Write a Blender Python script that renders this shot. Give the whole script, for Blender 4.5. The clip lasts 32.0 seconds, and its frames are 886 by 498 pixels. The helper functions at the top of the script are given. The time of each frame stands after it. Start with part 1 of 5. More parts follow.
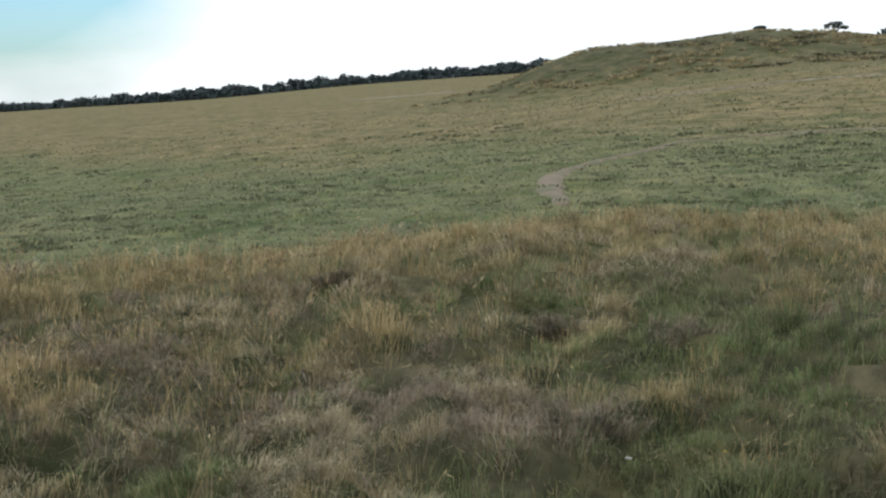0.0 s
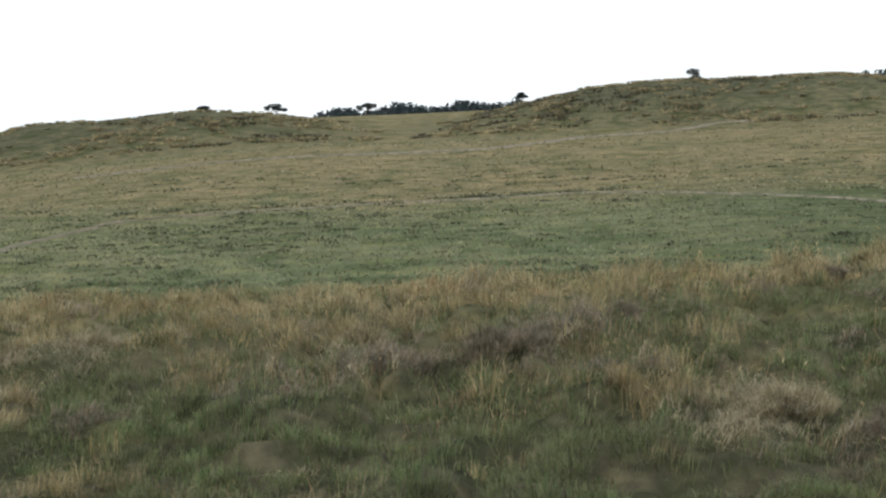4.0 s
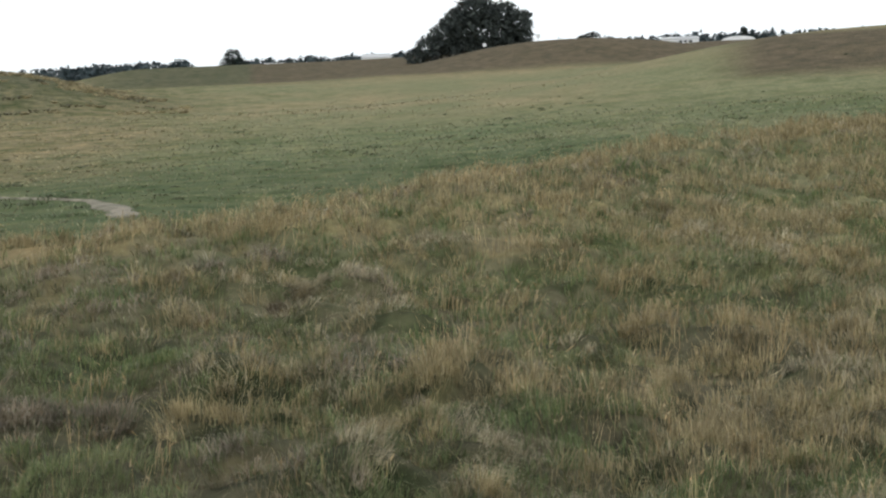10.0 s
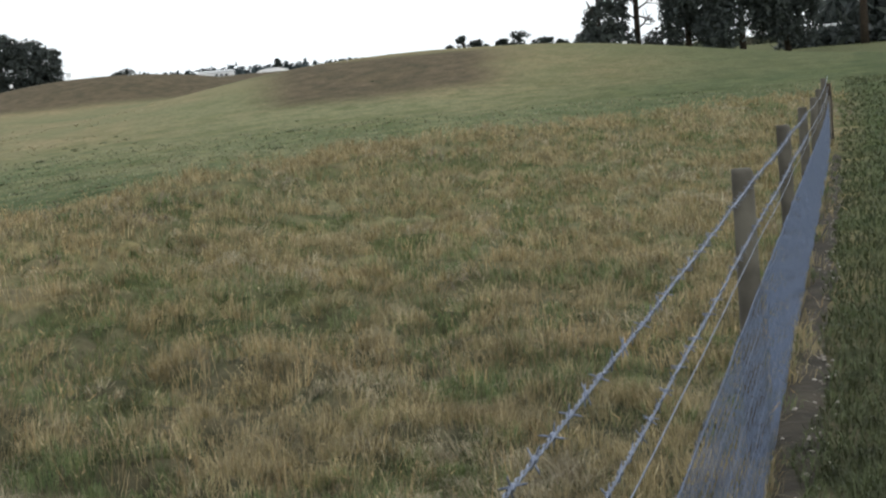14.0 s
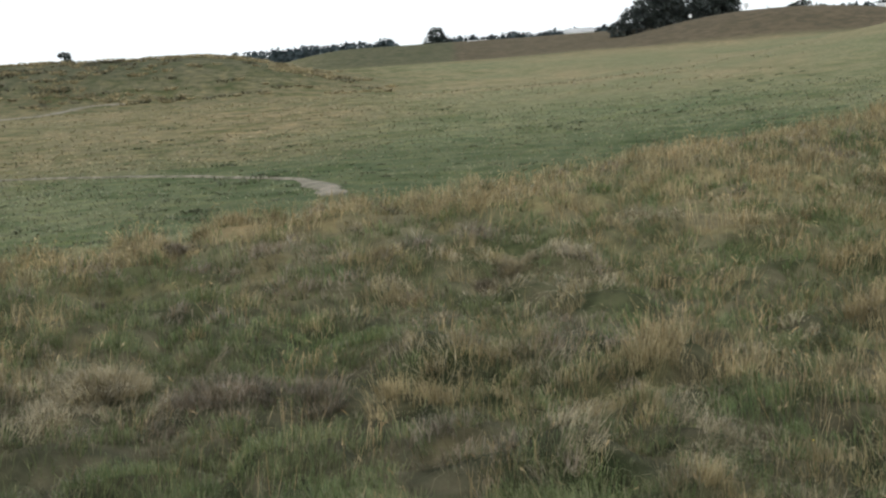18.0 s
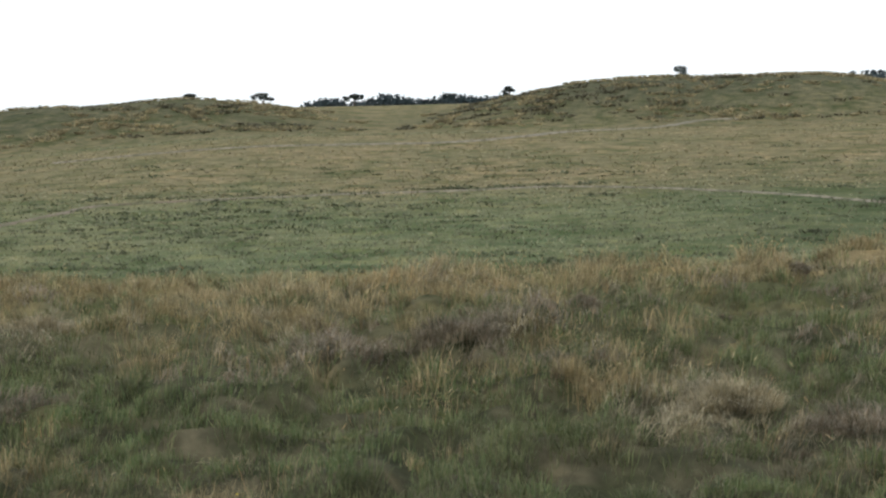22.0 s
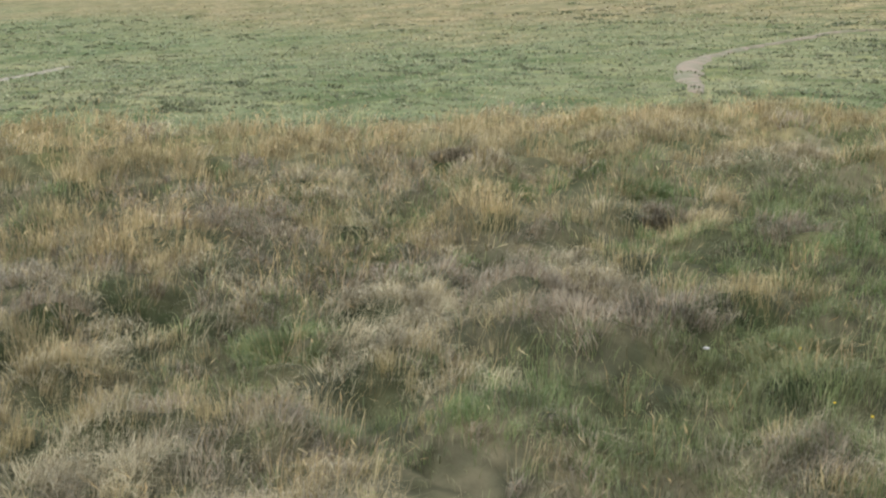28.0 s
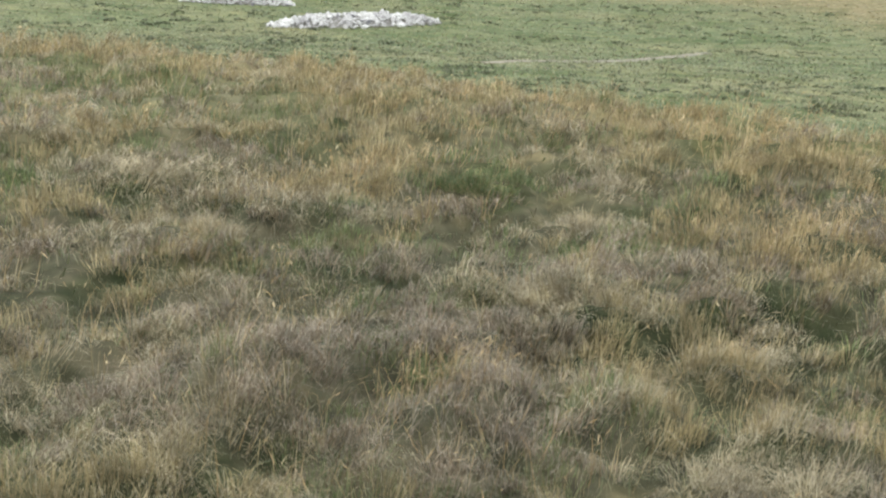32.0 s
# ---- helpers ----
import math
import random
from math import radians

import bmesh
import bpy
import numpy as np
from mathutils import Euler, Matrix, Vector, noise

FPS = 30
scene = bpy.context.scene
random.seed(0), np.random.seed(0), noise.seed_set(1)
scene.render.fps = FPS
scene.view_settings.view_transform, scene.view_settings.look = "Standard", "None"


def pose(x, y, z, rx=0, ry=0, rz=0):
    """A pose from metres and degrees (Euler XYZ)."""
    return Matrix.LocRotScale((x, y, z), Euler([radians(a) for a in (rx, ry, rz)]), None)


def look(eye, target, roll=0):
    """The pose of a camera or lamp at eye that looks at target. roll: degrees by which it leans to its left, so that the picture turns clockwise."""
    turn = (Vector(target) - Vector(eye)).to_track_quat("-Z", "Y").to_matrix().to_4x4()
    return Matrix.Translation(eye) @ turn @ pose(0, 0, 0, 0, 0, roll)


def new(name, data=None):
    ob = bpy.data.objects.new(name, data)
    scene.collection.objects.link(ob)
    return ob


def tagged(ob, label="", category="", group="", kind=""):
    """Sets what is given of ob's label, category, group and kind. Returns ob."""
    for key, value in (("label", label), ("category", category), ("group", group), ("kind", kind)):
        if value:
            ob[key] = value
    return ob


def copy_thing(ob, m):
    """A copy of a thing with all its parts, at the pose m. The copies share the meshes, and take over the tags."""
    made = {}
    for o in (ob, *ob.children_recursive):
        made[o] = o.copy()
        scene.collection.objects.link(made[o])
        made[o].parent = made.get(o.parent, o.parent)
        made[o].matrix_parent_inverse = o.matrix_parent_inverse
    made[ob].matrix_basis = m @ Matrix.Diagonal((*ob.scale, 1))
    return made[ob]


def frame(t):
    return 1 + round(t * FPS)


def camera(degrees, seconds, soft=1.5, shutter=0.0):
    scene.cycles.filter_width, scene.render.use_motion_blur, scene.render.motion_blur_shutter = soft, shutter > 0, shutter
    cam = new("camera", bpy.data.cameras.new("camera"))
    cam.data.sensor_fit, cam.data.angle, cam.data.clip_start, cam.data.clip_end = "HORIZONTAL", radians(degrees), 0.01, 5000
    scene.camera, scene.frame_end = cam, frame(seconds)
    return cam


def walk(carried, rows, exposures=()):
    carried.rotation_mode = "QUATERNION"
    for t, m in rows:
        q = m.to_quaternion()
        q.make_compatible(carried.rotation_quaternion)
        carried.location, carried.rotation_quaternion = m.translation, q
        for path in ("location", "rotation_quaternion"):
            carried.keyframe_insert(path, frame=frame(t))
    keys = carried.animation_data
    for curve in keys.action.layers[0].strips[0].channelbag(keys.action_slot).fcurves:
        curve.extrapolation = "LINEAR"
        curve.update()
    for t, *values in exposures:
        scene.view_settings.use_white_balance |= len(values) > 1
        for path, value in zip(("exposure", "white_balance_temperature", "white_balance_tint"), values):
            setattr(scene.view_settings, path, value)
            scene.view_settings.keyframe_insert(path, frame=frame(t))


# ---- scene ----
# Camera: one lens, carried by hand at eye height beside the fence, panning to and fro
cam = camera(37.0, 32.0, soft=2.35, shutter=0.0)
PATH = [
    (0.0, (-0.437, -0.070, 1.543), (-5.534, 8.440, 0.273), -3.30),
    (0.5, (-0.438, -0.054, 1.549), (-5.026, 8.689, -0.035), -3.78),
    (1.0, (-0.391, -0.031, 1.569), (-4.395, 9.016, 0.116), -4.25),
    (1.5, (-0.334, -0.019, 1.573), (-3.765, 9.300, 0.392), -4.15),
    (2.0, (-0.298, -0.023, 1.584), (-3.145, 9.506, 0.536), -3.32),
    (2.5, (-0.248, -0.027, 1.570), (-2.716, 9.624, 0.696), -3.54),
    (4.5, (-0.129, -0.072, 1.584), (-0.949, 9.852, 0.665), -2.07),
    (5.0, (-0.099, -0.064, 1.582), (-0.436, 9.885, 0.637), -2.13),
    (5.5, (-0.062, -0.067, 1.570), (0.259, 9.880, 0.587), -1.40),
    (6.0, (-0.034, -0.060, 1.564), (0.661, 9.866, 0.568), -1.11),
    (6.5, (-0.007, -0.063, 1.558), (1.217, 9.800, 0.450), -0.03),
    (7.0, (0.028, -0.076, 1.555), (1.749, 9.700, 0.343), -0.38),
    (7.5, (0.060, -0.078, 1.548), (2.226, 9.601, 0.272), -1.57),
    (8.0, (0.117, -0.079, 1.551), (2.799, 9.498, 0.514), -2.47),
    (8.5, (0.148, -0.081, 1.545), (3.302, 9.349, 0.491), -2.75),
    (9.0, (0.178, -0.091, 1.541), (3.773, 9.173, 0.421), -2.55),
    (9.5, (0.210, -0.112, 1.546), (4.282, 8.952, 0.420), -2.11),
    (10.0, (0.238, -0.124, 1.540), (4.861, 8.668, 0.388), -2.41),
    (10.5, (0.270, -0.134, 1.538), (5.376, 8.397, 0.460), -2.99),
    (11.0, (0.304, -0.151, 1.544), (6.061, 7.955, 0.465), -2.74),
    (11.5, (0.326, -0.160, 1.530), (6.620, 7.560, 0.643), -3.00),
    (12.0, (0.342, -0.170, 1.520), (6.953, 7.266, 0.516), -3.07),
    (12.5, (0.368, -0.174, 1.516), (7.212, 7.045, 0.494), -3.57),
    (13.0, (0.392, -0.182, 1.516), (7.477, 6.801, 0.495), -4.10),
    (13.5, (0.417, -0.190, 1.518), (7.695, 6.572, 0.375), -5.10),
    (15.5, (0.416, -0.151, 1.563), (7.458, 6.877, 0.553), -5.29),
    (16.0, (0.401, -0.129, 1.520), (6.610, 7.602, 0.226), -3.91),
    (16.5, (0.361, -0.053, 1.524), (5.686, 8.303, 0.176), -3.42),
    (17.0, (0.329, -0.006, 1.522), (4.833, 8.825, 0.206), -3.44),
    (17.5, (0.318, 0.027, 1.531), (4.292, 9.122, 0.313), -3.56),
    (18.0, (0.270, 0.044, 1.531), (3.478, 9.432, 0.279), -3.63),
    (18.5, (0.234, 0.057, 1.543), (2.440, 9.747, 0.424), -2.91),
    (19.0, (0.205, 0.056, 1.541), (2.007, 9.817, 0.327), -1.97),
    (19.5, (0.167, 0.035, 1.533), (1.474, 9.879, 0.351), -2.32),
    (20.0, (0.132, 0.032, 1.533), (0.788, 9.925, 0.232), -1.57),
    (20.5, (0.092, 0.049, 1.522), (0.432, 9.979, 0.394), -1.55),
    (21.0, (0.055, 0.065, 1.530), (-0.349, 9.998, 0.447), -1.31),
    (21.5, (0.055, 0.070, 1.545), (-0.810, 9.987, 0.586), -1.41),
    (22.0, (0.033, 0.053, 1.543), (-1.109, 9.943, 0.594), -1.24),
    (22.5, (0.007, 0.035, 1.549), (-1.582, 9.863, 0.607), -1.33),
    (23.0, (-0.012, 0.031, 1.550), (-1.823, 9.817, 0.572), -0.83),
    (23.5, (-0.035, 0.021, 1.552), (-2.275, 9.710, 0.499), -0.87),
    (24.0, (-0.054, 0.013, 1.541), (-2.744, 9.578, 0.406), -1.12),
    (24.5, (-0.080, 0.007, 1.527), (-3.283, 9.392, 0.240), -0.77),
    (26.5, (-0.089, -0.018, 1.565), (-3.911, 9.000, -0.452), -2.09),
    (27.0, (-0.118, -0.020, 1.569), (-4.782, 8.589, -0.466), -1.03),
    (27.5, (-0.140, -0.030, 1.563), (-5.621, 8.065, -0.544), -1.26),
    (28.0, (-0.183, -0.077, 1.575), (-6.126, 7.675, -0.568), -1.14),
    (28.5, (-0.238, -0.119, 1.586), (-6.657, 7.265, -0.482), -1.16),
    (29.0, (-0.303, -0.145, 1.592), (-7.120, 6.885, -0.434), -0.39),
    (29.5, (-0.361, -0.163, 1.579), (-7.578, 6.479, -0.374), -0.38),
    (30.0, (-0.413, -0.184, 1.583), (-8.078, 5.958, -0.300), 0.15),
    (30.5, (-0.455, -0.209, 1.582), (-8.418, 5.511, -0.387), 0.41),
    (31.0, (-0.500, -0.222, 1.590), (-8.827, 4.974, -0.325), 0.20),
    (31.5, (-0.541, -0.227, 1.581), (-9.090, 4.511, -0.531), 0.97),
    (32.0, (-0.584, -0.235, 1.580), (-9.264, 4.175, -0.702), 3.11),
]
walk(cam, [(t, look(eye, target, roll)) for t, eye, target, roll in PATH],
     exposures=[(0.0, 0.0), (24.5, 0.0), (26.5, 0.68), (32.0, 0.93)])

# World: a bright overcast sky with thin breaks, and a broad soft sun behind the cloud
SUN_HIGH, SUN_TURN = math.radians(38), math.radians(200)
world = bpy.data.worlds.new("overcast_sky")
scene.world = world
world.use_nodes = True
wt = world.node_tree
wt.nodes.clear()
w_out, w_bg = wt.nodes.new("ShaderNodeOutputWorld"), wt.nodes.new("ShaderNodeBackground")
w_sky = wt.nodes.new("ShaderNodeTexSky")
w_sky.sky_type, w_sky.sun_disc, w_sky.sun_elevation, w_sky.sun_rotation = "NISHITA", False, SUN_HIGH, SUN_TURN
w_dim = wt.nodes.new("ShaderNodeVectorMath")
w_dim.operation = "MULTIPLY"
w_dim.inputs[1].default_value = (0.112, 0.152, 0.185)
w_map, w_co = wt.nodes.new("ShaderNodeMapping"), wt.nodes.new("ShaderNodeTexCoord")
w_map.inputs["Scale"].default_value = (1.0, 1.0, 2.6)
w_noise = wt.nodes.new("ShaderNodeTexNoise")
w_noise.inputs["Scale"].default_value, w_noise.inputs["Detail"].default_value = 3.1, 5.0
w_ramp = wt.nodes.new("ShaderNodeValToRGB")
w_ramp.color_ramp.elements[0].position, w_ramp.color_ramp.elements[1].position = 0.16, 0.24
# one wide break in the cloud, low over the heath
w_gap = wt.nodes.new("ShaderNodeVectorMath")
w_gap.operation = "DISTANCE"
w_gap.inputs[1].default_value = (-0.745, 0.650, 0.135)
w_rag = wt.nodes.new("ShaderNodeMath")
w_rag.operation, w_rag.inputs[1].default_value = "MULTIPLY_ADD", 0.16
w_open = wt.nodes.new("ShaderNodeMapRange")
w_open.inputs["From Min"].default_value, w_open.inputs["From Max"].default_value = 0.18, 0.25
w_less = wt.nodes.new("ShaderNodeMath")
w_less.operation = "MINIMUM"
w_mix = wt.nodes.new("ShaderNodeMix")
w_mix.data_type = "RGBA"
w_mix.inputs["B"].default_value = (1.08, 1.14, 1.18, 1)
wt.links.new(w_co.outputs["Generated"], w_map.inputs["Vector"])
wt.links.new(w_map.outputs["Vector"], w_noise.inputs["Vector"])
wt.links.new(w_noise.outputs["Fac"], w_ramp.inputs["Fac"])
wt.links.new(w_co.outputs["Generated"], w_gap.inputs[0])
wt.links.new(w_noise.outputs["Fac"], w_rag.inputs[0])
wt.links.new(w_gap.outputs["Value"], w_rag.inputs[2])
wt.links.new(w_rag.outputs["Value"], w_open.inputs["Value"])
wt.links.new(w_open.outputs["Result"], w_less.inputs[0])
wt.links.new(w_ramp.outputs["Color"], w_less.inputs[1])
wt.links.new(w_less.outputs["Value"], w_mix.inputs["Factor"])
wt.links.new(w_sky.outputs["Color"], w_dim.inputs[0])
wt.links.new(w_dim.outputs["Vector"], w_mix.inputs["A"])
wt.links.new(w_mix.outputs["Result"], w_bg.inputs["Color"])
wt.links.new(w_bg.outputs["Background"], w_out.inputs["Surface"])
sun = new("sun", bpy.data.lights.new("sun", "SUN"))
sun.data.energy, sun.data.angle, sun.data.color = 0.9, math.radians(25), (0.985, 0.98, 0.93)
sun.matrix_world = Matrix.Translation((0, 0, 60)) @ Euler((math.pi / 2 - SUN_HIGH, 0, math.pi - SUN_TURN)).to_matrix().to_4x4()


# ---- the lie of the land ----
def smooth(v, a, b):
    t = np.clip((v - a) / (b - a), 0.0, 1.0)
    return t * t * (3 - 2 * t)


def wave(x, y, size, seed, octaves=3):
    """Soft value noise on the plan, about -1 to 1."""
    out, amp, total = 0.0, 1.0, 0.0
    for k in range(octaves):
        u, v = np.asarray(x) / size + 17.3 * seed, np.asarray(y) / size - 9.1 * seed
        i, j = np.floor(u), np.floor(v)
        f, g = u - i, v - j
        f, g = f * f * (3 - 2 * f), g * g * (3 - 2 * g)

        def cell(a, b):
            s = np.sin(a * 127.1 + b * 311.7 + seed * 74.7) * 43758.5453
            return (s - np.floor(s)) * 2 - 1
        out = out + amp * ((cell(i, j) * (1 - f) + cell(i + 1, j) * f) * (1 - g) + (cell(i, j + 1) * (1 - f) + cell(i + 1, j + 1) * f) * g)
        total += amp
        amp, size, seed = amp * 0.5, size * 0.5, seed + 1
    return out / total


def polar(x, y):
    """Bearing in degrees (to the left of +y) and distance from where the walker stands."""
    return np.degrees(np.arctan2(-np.asarray(x, float), y)), np.hypot(x, y)


# The grassy bank: bearing, distance of its crest, height of its crest
BANK_AT = (-90, -62, -56, -50, -41, -36, -30, -20, -8, 10, 25, 45, 65, 76, 100)
BANK_FAR = (40, 36, 31, 27, 21, 17.5, 15.5, 13, 11.5, 11, 11.5, 9.5, 11.5, 14, 20)
BANK_HIGH = (0.0, 0.0, 0.0, 0.36, 0.56, 0.53, 0.44, 0.25, 0.18, 0.06, 0.07, 0.18, 0.26, 0.19, 0.0)


def soft_interp(v, at, values):
    """Values between knots, with the corners rounded."""
    return sum(np.interp(v + d, at, values) for d in (-4, -2, 0, 2, 4)) / 5


def mound(x, y, bearing, far, high, across, deep, sharp=2.4):
    a = math.radians(bearing)
    cx, cy = -far * math.sin(a), far * math.cos(a)
    u = ((x - cx) * math.cos(a) + (y - cy) * math.sin(a)) / across
    v = (-(x - cx) * math.sin(a) + (y - cy) * math.cos(a)) / deep
    return high * np.exp(-np.abs(u) ** sharp - np.abs(v) ** sharp)


# Old spoil heaps and hills: bearing, distance, height, half width across and along the view
MOUNDS = ((20.8, 88, 1.95, 12.4, 13, 3), (-4.5, 88, 2.16, 14.2, 14, 4), (-33.5, 122, 2.8, 15, 13, 2.4), (-48.0, 72, 2.55, 16.5, 17, 2.6), (-33, 210, 0.8, 40, 30, 2), (24.7, 88, 0.7, 4.4, 10, 2.4), (-11.0, 91, 0.25, 5, 10, 2))


# Where the plants of the rough stand out, kind by kind, on the plan
ROUGH_PLAN = {
    # dark: dark clumps, and shaded hollows coloured in as dark grass
    "dark": (0.24, ((1.9, 12.9), (0.9, 9.7), (1.8, 10.4), (0.0, 10.0), (-1.9, 7.7), (-3.0, 6.9), (-1.1, 8.4), (1.7, 11.5), (3.6, 8.8), (4.9, 8.9), (5.6, 8.6), (-3.8, 6.7), (-5.6, 6.7), (-5.2, 8.1), (-5.1, 3.7),
                    (-1.9, 4.0), (-3.3, 3.4), (-8.4, 2.9), (-6.7, 4.0), (-7.3, 4.3), (-6.9, 3.6), (-4.8, 3.7), (-6.2, 4.6), (-7.0, 2.1), (-5.8, 6.3), (9.5, 8.9), (0.4, 4.5), (-1.4, 5.2), (3.27, 3.71), (4.04, 4.4), (3.7, 9.0), (3.8, 10.2), (5.1, 9.2))),
    "grey": (0.36, ((-0.5, 8.6), (-0.1, 7.5), (-0.8, 8.0), (1.3, 6.2), (-1.9, 6.8), (-1.5, 7.8), (3.8, 10.0), (2.3, 9.8), (2.4, 6.7), (-3.3, 4.7), (-2.7, 4.7), (-2.8, 4.4), (-5.0, 2.3), (-4.2, 1.7), (-4.7, 1.2), (-5.1, 3.3), (-2.9, 6.6), (9.1, 11.8), (3.2, 6.8))),
    "pale": (0.30, ((0.7, 6.6), (-3.8, 8.7), (-3.4, 9.1), (2.5, 7.9), (3.9, 9.0), (-3.5, 4.0), (-3.9, 4.4), (-3.2, 4.8), (-3.6, 8.2), (-6.6, 3.6), (-5.3, 2.8), (-6.9, 1.5), (-5.1, 1.2), (-3.5, 2.4), (3.8, 7.3), (3.0, 5.0), (4.9, 4.8), (2.87, 4.55), (3.5, 8.1), (2.3, 4.7))),
    "gold": (0.30, ((-1.9, 9.7), (-0.4, 9.3), (-0.8, 6.8), (0.0, 6.9), (-2.6, 8.8), (-5.3, 7.8), (-4.5, 5.9), (-7.2, 7.0), (-5.7, 4.6), (-2.6, 5.1), (-8.8, 4.0), (-8.6, 3.2), (-5.5, 4.4), (-7.2, 5.6), (-7.8, 2.9), (-4.2, 6.0), (8.5, 6.6),
                    (4.9, 11.4), (7.5, 11.2), (-1.1, 9.8), (6.0, 9.3), (2.7, 5.05), (4.1, 4.9), (3.76, 4.0), (5.0, 5.5), (3.3, 5.6))),
    "green": (0.42, ((1.9, 7.4), (1.0, 7.3), (-0.4, 6.3), (-2.0, 6.6), (3.65, 4.66), (-4.0, 3.7), (-2.8, 7.0), (-2.1, 4.7), (-2.5, 3.2), (-2.5, 4.0), (-7.7, 3.5), (-6.8, 2.4), (-4.6, 1.6), (-4.1, 2.1), (5.6, 8.7), (7.1, 7.7), (-4.4, 7.7), (-0.6, 5.0), (0.8, 5.4), (1.4, 4.5))),
}
PLOT_X, PLOT_Y, PLOT_STEP = -14.0, 0.0, 0.05


def plan_grids():
    """One sheet of numbers, 0 to 1, for each kind of growth, over the near ground."""
    gx, gy = np.meshgrid(PLOT_X + PLOT_STEP * np.arange(521), PLOT_Y + PLOT_STEP * np.arange(321), indexing="ij")
    bx, by = gx + 0.14 * wave(gx, gy, 0.5, 201, 2), gy + 0.20 * wave(gx, gy, 0.5, 205, 2)
    grids = {}
    for kind, (wide, places) in ROUGH_PLAN.items():
        sheet = np.zeros_like(gx)
        for x, y in places:
            w = wide * (0.48 + 0.055 * math.hypot(x, y))
            sheet = np.maximum(sheet, np.exp(-(((bx - x) / w) ** 2 + ((by - y) / (1.25 * w)) ** 2)))
        grids[kind] = sheet
    grids["relief"] = 0.13 * grids["grey"] + 0.09 * grids["gold"] + 0.08 * grids["pale"] - 0.10 * grids["dark"] + 0.02 * grids["green"]
    return grids


PLAN = plan_grids()


def planted(kind, x, y):
    """That sheet's number at a place, 0 outside it."""
    u, v = (np.asarray(x, float) - PLOT_X) / PLOT_STEP, (np.asarray(y, float) - PLOT_Y) / PLOT_STEP
    inside = (u > 0) & (u < 519) & (v > 0) & (v < 319)
    u, v = np.where(inside, u, 0.0), np.where(inside, v, 0.0)
    i, j = u.astype(int), v.astype(int)
    f, g, s = u - i, v - j, PLAN[kind]
    return inside * ((s[i, j] * (1 - f) + s[i + 1, j] * f) * (1 - g) + (s[i, j + 1] * (1 - f) + s[i + 1, j + 1] * f) * g)


def hummock(x, y):
    """Rounded grass hummocks with narrow creases between them, about -0.2 to 0.35."""
    bent = 0.25 * wave(x, y, 0.9, 6, 2)
    return np.minimum(np.abs(wave(x + bent, y - bent, 0.46, 3, 2)), 0.56) - 0.21


def height(x, y):
    x, y = np.asarray(x, float), np.asarray(y, float)
    az, r = polar(x, y)
    left = smooth(az, 20, 60)
    lawn = 0.1 * smooth(r, 4, 12) - 0.95 * left * smooth(r, 12, 36)
    lawn = lawn + 0.45 * smooth(-az, 20, 45) * smooth(r, 15, 34)
    mid = 1 - smooth(az, 13, 29)
    back = smooth(np.abs(az), 120, 95)
    rise = mid * back * (0.95 * smooth(r, 28, 62) + (2.0 - 0.7 * smooth(-az, 50, 62)) * smooth(r, 70, 112))
    rise = rise + 3.3 * smooth(-az, 8, 16) * (1 - smooth(-az, 44, 56)) * back * smooth(r, 120, 172)
    rise = rise + 1.9 * smooth(-az, 53, 58) * back * smooth(r, 115, 172)
    fall = -1.5 * smooth(az, 25, 43) * smooth(r, 150, 700) + 2.2 * smooth(az, 21, 27) * (1 - smooth(az, 33, 42)) * smooth(r, 200, 650)
    z = lawn + rise + fall
    for m in MOUNDS:
        z = z + mound(x, y, *m)
    crest, high = soft_interp(az, BANK_AT, BANK_FAR), soft_interp(az, BANK_AT, BANK_HIGH)
    front, rear = np.maximum(3.2, 0.38 * crest), 2.4 + 0.08 * crest
    bank = np.where(r < crest, smooth(r, crest - front, crest), 1 - smooth(r, crest, crest + rear))
    z = z + (high - 0.1 + 0.05) * bank
    rough = smooth(r, 1.5, 3.5) * (1 - smooth(r, crest + 0.5, crest + 3))
    outside = smooth((x - 4.47) * 0.429 - (y - 2.15) * 0.903, -0.3, 0.2)
    rough = rough * (1 - outside)
    z = z + rough * (0.24 * hummock(x, y) + 0.05 * wave(x, y, 2.2, 5, 2) + planted("relief", x, y))
    z = z + (1 - rough) * 0.025 * smooth(r, 8, 20) * (1 - smooth(r, 20, 36)) * wave(x, y, 1.6, 8, 2) + 0.10 * smooth(r, 45, 90) * wave(x, y, 7, 11, 2)
    by_fence = np.exp(-(((x - 4.47) * 0.429 - (y - 2.15) * 0.903) / 1.6) ** 2) * (1 - smooth(r, 16, 30))
    return z * (1 - 0.9 * by_fence)


def bank_side(x, y):
    """Distance beyond the crest of the bank; negative on the near side."""
    az, r = polar(x, y)
    return r - soft_interp(az, BANK_AT, BANK_FAR)


LAWN_AT, LAWN_FAR = (-90, -45, -25, -10, 10, 40, 50, 60, 80, 100), (70, 58, 50, 31, 26, 30, 55, 85, 75, 60)


